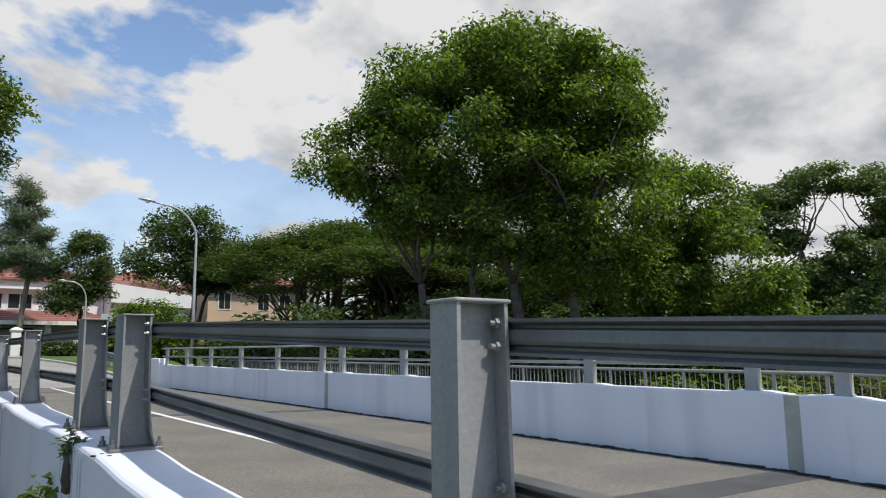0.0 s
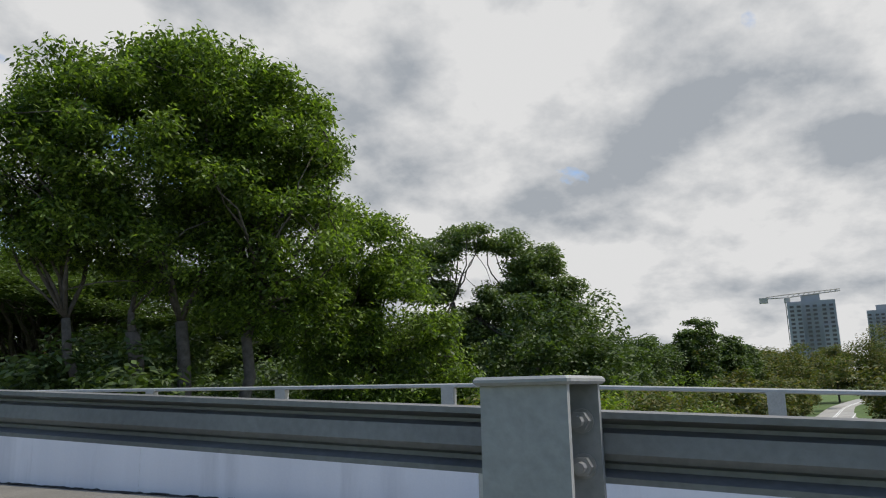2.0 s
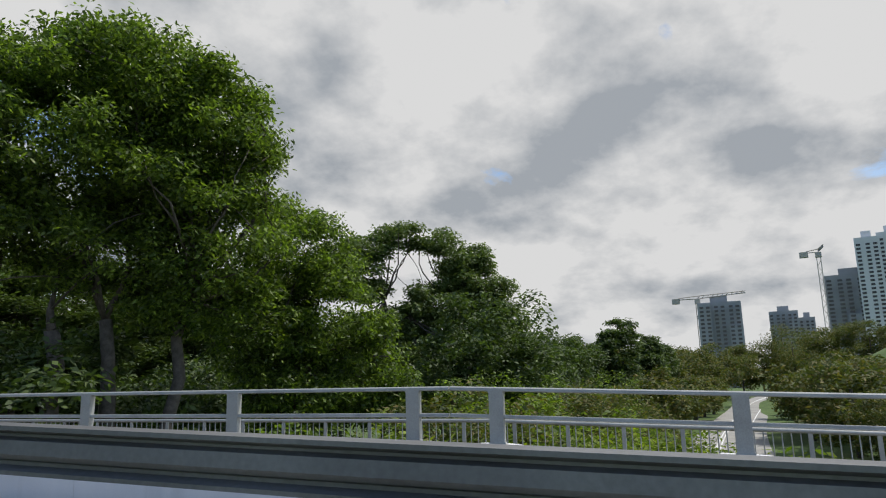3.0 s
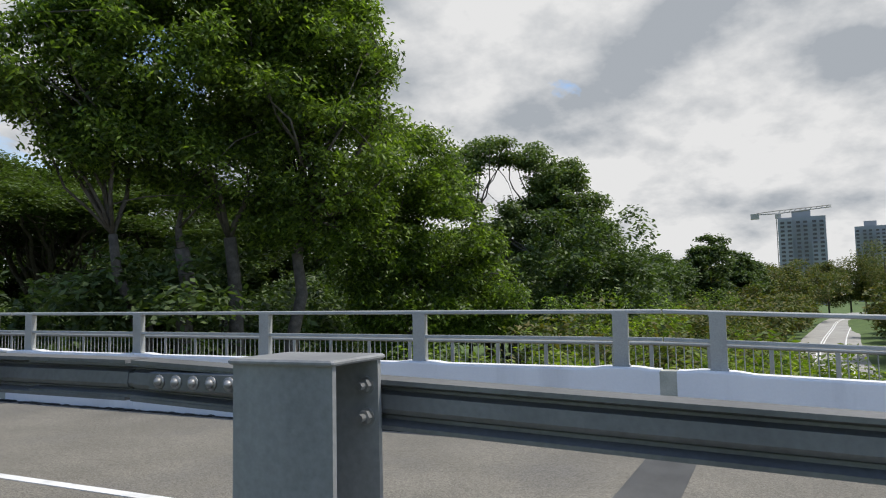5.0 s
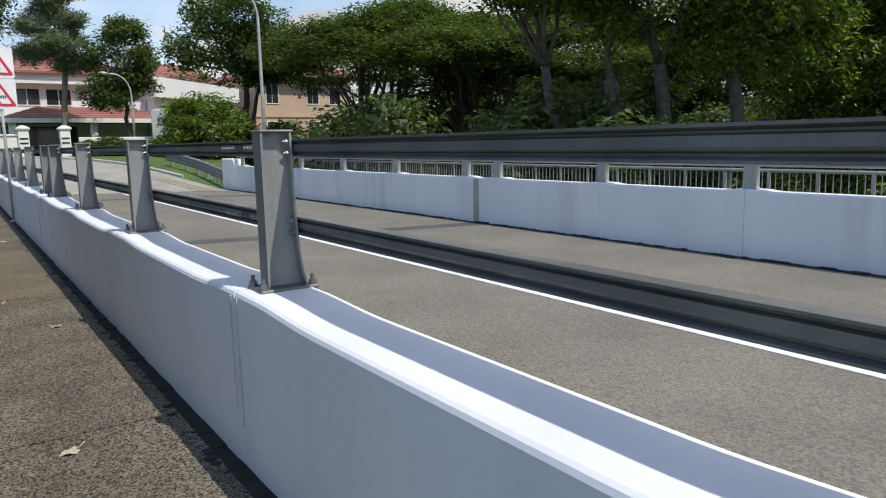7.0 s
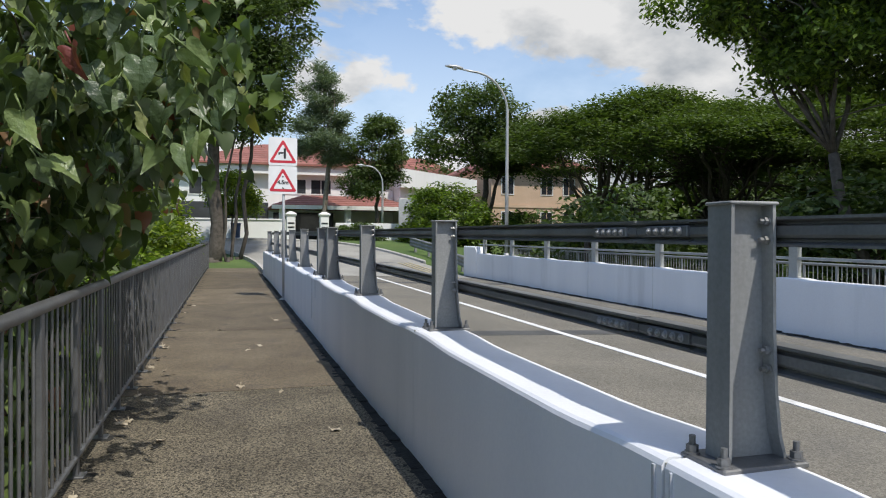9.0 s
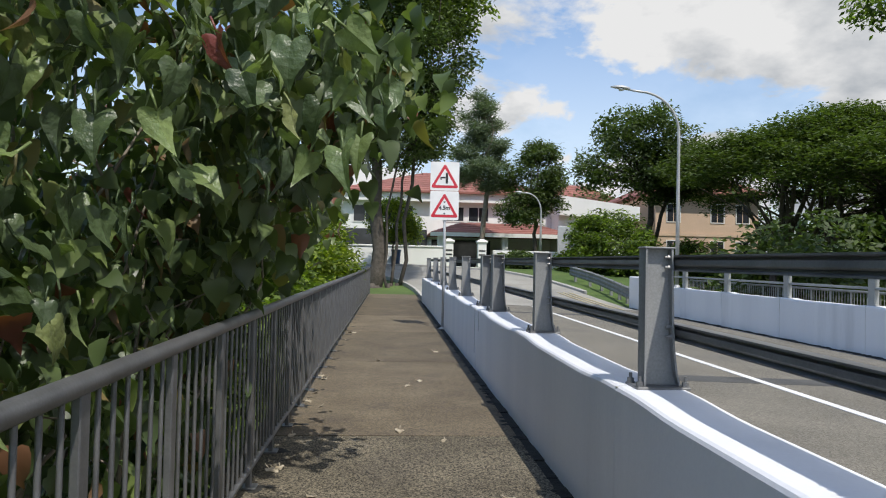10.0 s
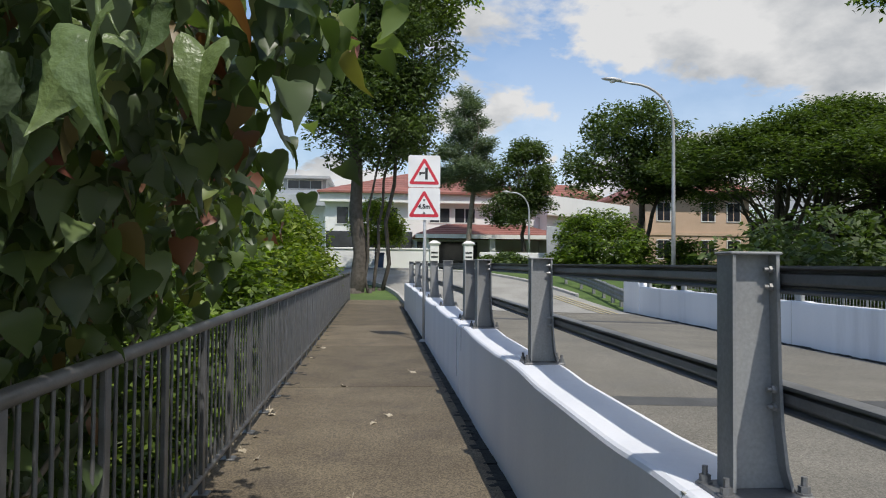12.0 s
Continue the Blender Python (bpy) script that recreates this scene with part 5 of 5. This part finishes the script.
woods("under_woods", [(19 + 3.2 * k + rw.normal(0, 0.8), 54 - 0.5 * k + rw.normal(0, 1.5), 3.4, 9.4 + rw.normal(0, 0.7)) for k in range(3, 13)]
      + [(38 + 3.6 * k, 34 - 0.9 * k + rw.normal(0, 1.5), 3.6, 10.6 + rw.normal(0, 0.8)) for k in range(9)], L_DARK, (0.36, 0.17), 36, "dark undergrowth behind the rain tree", 100, 90)
woods("roadside_scrub", [(58 + 7 * k, -7.4 - 1.3 * k + rw.normal(0, 0.8), 3.7, 7.4 - 0.35 * k + rw.normal(0, 0.6)) for k in range(6)]
      + [(44 + 8 * k, -18 - 2 * k + rw.normal(0, 1.5), 3.4, 4.8 + rw.normal(0, 0.5)) for k in range(5)]
      + [(72 + 8 * k, -6.9 - 1.0 * k + rw.normal(0, 0.3), 2.8, 5.6 + rw.normal(0, 0.5)) for k in range(6)]
      + [(66 + 8 * k, 7.4 - 0.9 * k + rw.normal(0, 0.3), 2.8, 6.2 + rw.normal(0, 0.5)) for k in range(8)], L_BROWN, (0.42, 0.2), 37, "russet and green scrub along the lower road", 60, 90)
woods("back_woods", [(34 + 5 * k, 56 + rw.normal(0, 3), 4.5, 11.5 + rw.normal(0, 1)) for k in range(9)]
      + [(-30 + 5 * k, 92 + rw.normal(0, 3), 4.5, 9 + rw.normal(0, 1)) for k in range(16)]
      + [(-14 - 3 * k, 34 + 4 * k, 3.5, 8) for k in range(6)], L_DARK, (0.6, 0.28), 35, "dark trees behind the houses", 50, 80)

# ---------------------------------------------------------------- the large-leaved shrub over the walkway railing


def heart_leaf(size, curl, mat, name, fold=0.42, twist=0.0):
    """A heart-shaped leaf, creased along its midrib and curled down; it hangs from the origin along +x."""
    out = [(0.0, 0.0), (-0.11, 0.17), (-0.07, 0.37), (0.12, 0.47), (0.33, 0.40), (0.52, 0.37), (0.74, 0.17), (1.0, 0.0)]
    b = Build()
    mid = [(-0.02, 0), (0.1, 0), (0.32, 0), (0.56, 0), (0.78, 0), (1.0, 0)]

    def z(x, y):
        return -curl * x * x + twist * x * y + fold * abs(y) - 0.75 * y * y + 0.045 * math.sin(10 * x + 7 * abs(y)) * (0.3 + 2 * abs(y))
    rim, rib = spline(out[1:], 2), spline([mid[0]] + mid, 2)
    across = (0.0, 0.3, 0.55, 0.8, 1.0)
    for s in (1, -1):
        pts = []
        for o, q in zip(rim, rib):
            for f in across:
                x, y = q[0] + (o[0] - q[0]) * f, o[1] * f * s
                vein = 0.014 * math.cos(26 * (x - 0.55 * abs(y))) * min(1.0, 4 * abs(y))
                pts.append((x * size, y * size, (z(x, y) + vein) * size))
        faces = []
        n = len(across)
        for i in range(len(rim) - 1):
            for j in range(n - 1):
                f = (i * n + j, (i + 1) * n + j, (i + 1) * n + j + 1, i * n + j + 1)
                faces.append(f if s < 0 else f[::-1])
        b.add(pts, faces)
    b.tube([(0, 0, 0), (-0.25 * size, 0, 0.12 * size), (-0.5 * size, 0, 0.32 * size)], 0.006 * size / 0.15, 4)
    return b.mesh(name, mat, True)


rs = np.random.default_rng(77)
SHRUB = [(-0.95, 12.7, 2.2, 0.85, 1.7, 1.1), (-1.05, 13.8, 1.2, 0.6, 1.6, 1.2), (0.08, 11.85, 2.12, 0.45, 0.5, 0.34), (-0.45, 12.3, 2.65, 0.8, 0.9, 0.5),
         (-1.45, 11.0, 2.2, 0.85, 1.5, 1.4), (-1.0, 12.3, 0.5, 0.5, 2.2, 0.7), (-1.6, 12.4, 3.3, 0.8, 1.3, 0.7), (0.0, 12.9, 2.4, 0.55, 0.7, 0.4), (-0.4, 13.4, 2.0, 0.6, 0.8, 0.7), (-1.2, 10.2, 1.0, 0.6, 1.2, 0.9),
         (-1.1, 14.6, 1.5, 0.6, 1.4, 0.9), (-1.2, 15.4, 2.4, 0.7, 1.3, 0.9), (-0.9, 11.2, 1.1, 0.35, 1.3, 0.7), (-0.5, 15.6, 1.95, 0.45, 1.3, 0.65), (-0.15, 14.0, 2.2, 0.4, 0.9, 0.5), (0.35, 13.0, 2.5, 0.4, 0.6, 0.35)]
shrub = thing("large_leaved_shrub", (0, 0, 0), "big shrub of drooping heart-shaped leaves over the railing", "shrub")
cs = clumps(rs, SHRUB, 3300, 0.5)
cs = cs[(cs[:, 0] < -0.46) | (cs[:, 2] > 1.55)]
ends = cs[cs[:, 0] < -0.5]
for i in range(46):
    foot = (-1.7 + rs.normal(0, 0.25), 11.8 + rs.normal(0, 0.5), -1.4)
    stem = Build()
    pts = limb(rs, stem, foot, ends[i], 0.022, 0.006, 0.2, 6, 6)
    for _ in range(3):
        a = np.array(pts[rs.integers(3, 7)])
        j = int(np.argmin(np.linalg.norm(cs - a - rs.normal(0, 0.4, 3), axis=1)))
        if np.linalg.norm(cs[j] - a) < 1.0:
            limb(rs, stem, a, cs[j], 0.009, 0.004, 0.2, 5, 3)
    part("stem", stem, BARK_PALE, shrub, "brown woody stem", smooth=True)
LEAFM = [heart_leaf(s, c, L_HEART, "leaf", f, w) for s, c, f, w in ((0.15, 0.45, 0.5, 0.3), (0.125, 0.8, 0.65, -0.4), (0.17, 0.6, 0.45, 0.6), (0.11, 0.4, 0.55, 0.1), (0.14, 1.0, 0.8, 0.4), (0.09, 0.3, 0.3, -0.6), (0.155, 0.7, 0.35, -0.5))]
near = np.argsort(np.linalg.norm(cs - np.array([0.3, 11.0, 2.0]), axis=1))
for n, i in enumerate(near[:300]):
    ob = part("leaf", LEAFM[int(rs.integers(7))], None, shrub, loc=tuple(cs[i] + rs.normal(0, 0.05, 3)))
    ob.rotation_euler = (rs.normal(0, 0.6), radians(46) + rs.normal(0, 0.5), rs.uniform(-math.pi, math.pi))
rest = Build()
rim = [(-0.11, 0.17), (-0.06, 0.38), (0.13, 0.48), (0.36, 0.43), (0.58, 0.33), (0.8, 0.14)]
blade = [(0.0, 0.0, 0.0), (0.4, 0.0, -0.10), (0.75, 0.0, -0.32), (1.02, 0.0, -0.60)]
blade += [(x, y * sd, 0.32 * y - 0.55 * x * x - 0.3 * y * y + 0.04 * math.sin(9 * x)) for sd in (1, -1) for x, y in rim]
blade = np.array(blade) * 0.125
half = [(0, 5, 4), (0, 6, 5), (0, 1, 7, 6), (1, 2, 8, 7), (2, 3, 9, 8)]
half += [tuple(k if k < 4 else k + 6 for k in reversed(f)) for f in half]
for i in near[300:]:
    for _ in range(3):
        e = Euler((rs.normal(0, 0.5), radians(45) + rs.normal(0, 0.5), rs.uniform(-math.pi, math.pi))).to_matrix()
        p = blade @ np.array(e).T * rs.uniform(0.6, 1.25) + cs[i] + rs.normal(0, 0.12, 3)
        rest.add(p, half)
tagged(part("foliage", rest, L_HEART2, shrub, smooth=True), kind="stuff")

bush("weed", (1.655, 6.6, lift(6.6) + 0.02), [(0, 0, 0.22, 0.08, 0.16, 0.22), (-0.03, 0.1, 0.40, 0.07, 0.12, 0.12), (0, -0.05, 0.46, 0.05, 0.08, 0.1)], 34, 9, (0.08, 0.045), L_YELL, "small green weed at the parapet foot", 140, 0.05, 6, "weed")
bush("weed", (1.70, 6.2, lift(6.2) + 0.74), [(0, 0, 0.06, 0.05, 0.08, 0.07)], 16, 8, (0.05, 0.025), L_PALE, "pale dry weed growing out of the parapet joint", 141, 0.03, 4, "weed")
STAIN = surface("drip_stain", (0.42, 0.43, 0.45), (0.56, 0.58, 0.62), 14, 0.8, bump=0.1, streak=True)
rd = np.random.default_rng(21)
drips = Build()
for y in [5.9, 5.97, 6.12, 6.18, 6.42, 6.5] + [9.70, 9.78, 17.9, 18.3]:
    top, ln, w = 0.79 + lift(y), rd.uniform(0.15, 0.6), rd.uniform(0.003, 0.008)
    drips.loft([[(1.6935, y - w * k, top - ln * u), (1.6935, y + w * k, top - ln * u), (1.71, y + w * k, top - ln * u), (1.71, y - w * k, top - ln * u)] for u, k in ((0, 1.0), (0.5, 0.7), (1, 0.15))])
tagged(part("drip_stains", drips, STAIN), "grey drip stains down the white parapet", "stain", kind="stuff")
grime = Build()
for p in POSTS:
    for _ in range(30 if p in WIDE else 9):
        grime.ball((1.79 + rd.normal(0, 0.045), p + rd.choice([-1, 1]) * (0.11 if p in WIDE else 0.08) + rd.normal(0, 0.03), 0.806 + lift(p)), rd.uniform(0.008, 0.022), 5, 3, 0.35)
tagged(part("plate_grime", grime, NEAR_BLACK), "dark moss and grit round the base plates", "moss", kind="stuff")
DRY = surface("dry_leaf", (0.30, 0.25, 0.17), (0.48, 0.42, 0.32), 20, 0.8, bump=0.2)
DRYM = [heart_leaf(z, c, DRY, "fallen_leaf", 0.3, 0.2) for z, c in ((0.07, 0.2), (0.05, 0.5), (0.09, 0.3))]
rf = np.random.default_rng(8)
for k in range(26):
    y = 9.5 + 14 * rf.random() ** 1.2
    x = -0.25 + 0.35 * rf.random() ** 2 if k % 3 else 1.3 * rf.random()
    ob = tagged(new("fallen_leaf", DRYM[int(rf.integers(3))]), "dry pale fallen leaf on the footpath", "leaf", "leaves on the footpath")
    ob.location, ob.rotation_euler = (x, y, lift(y) + 0.012), (rf.normal(0, 0.15), rf.normal(0, 0.1), rf.uniform(-3, 3))
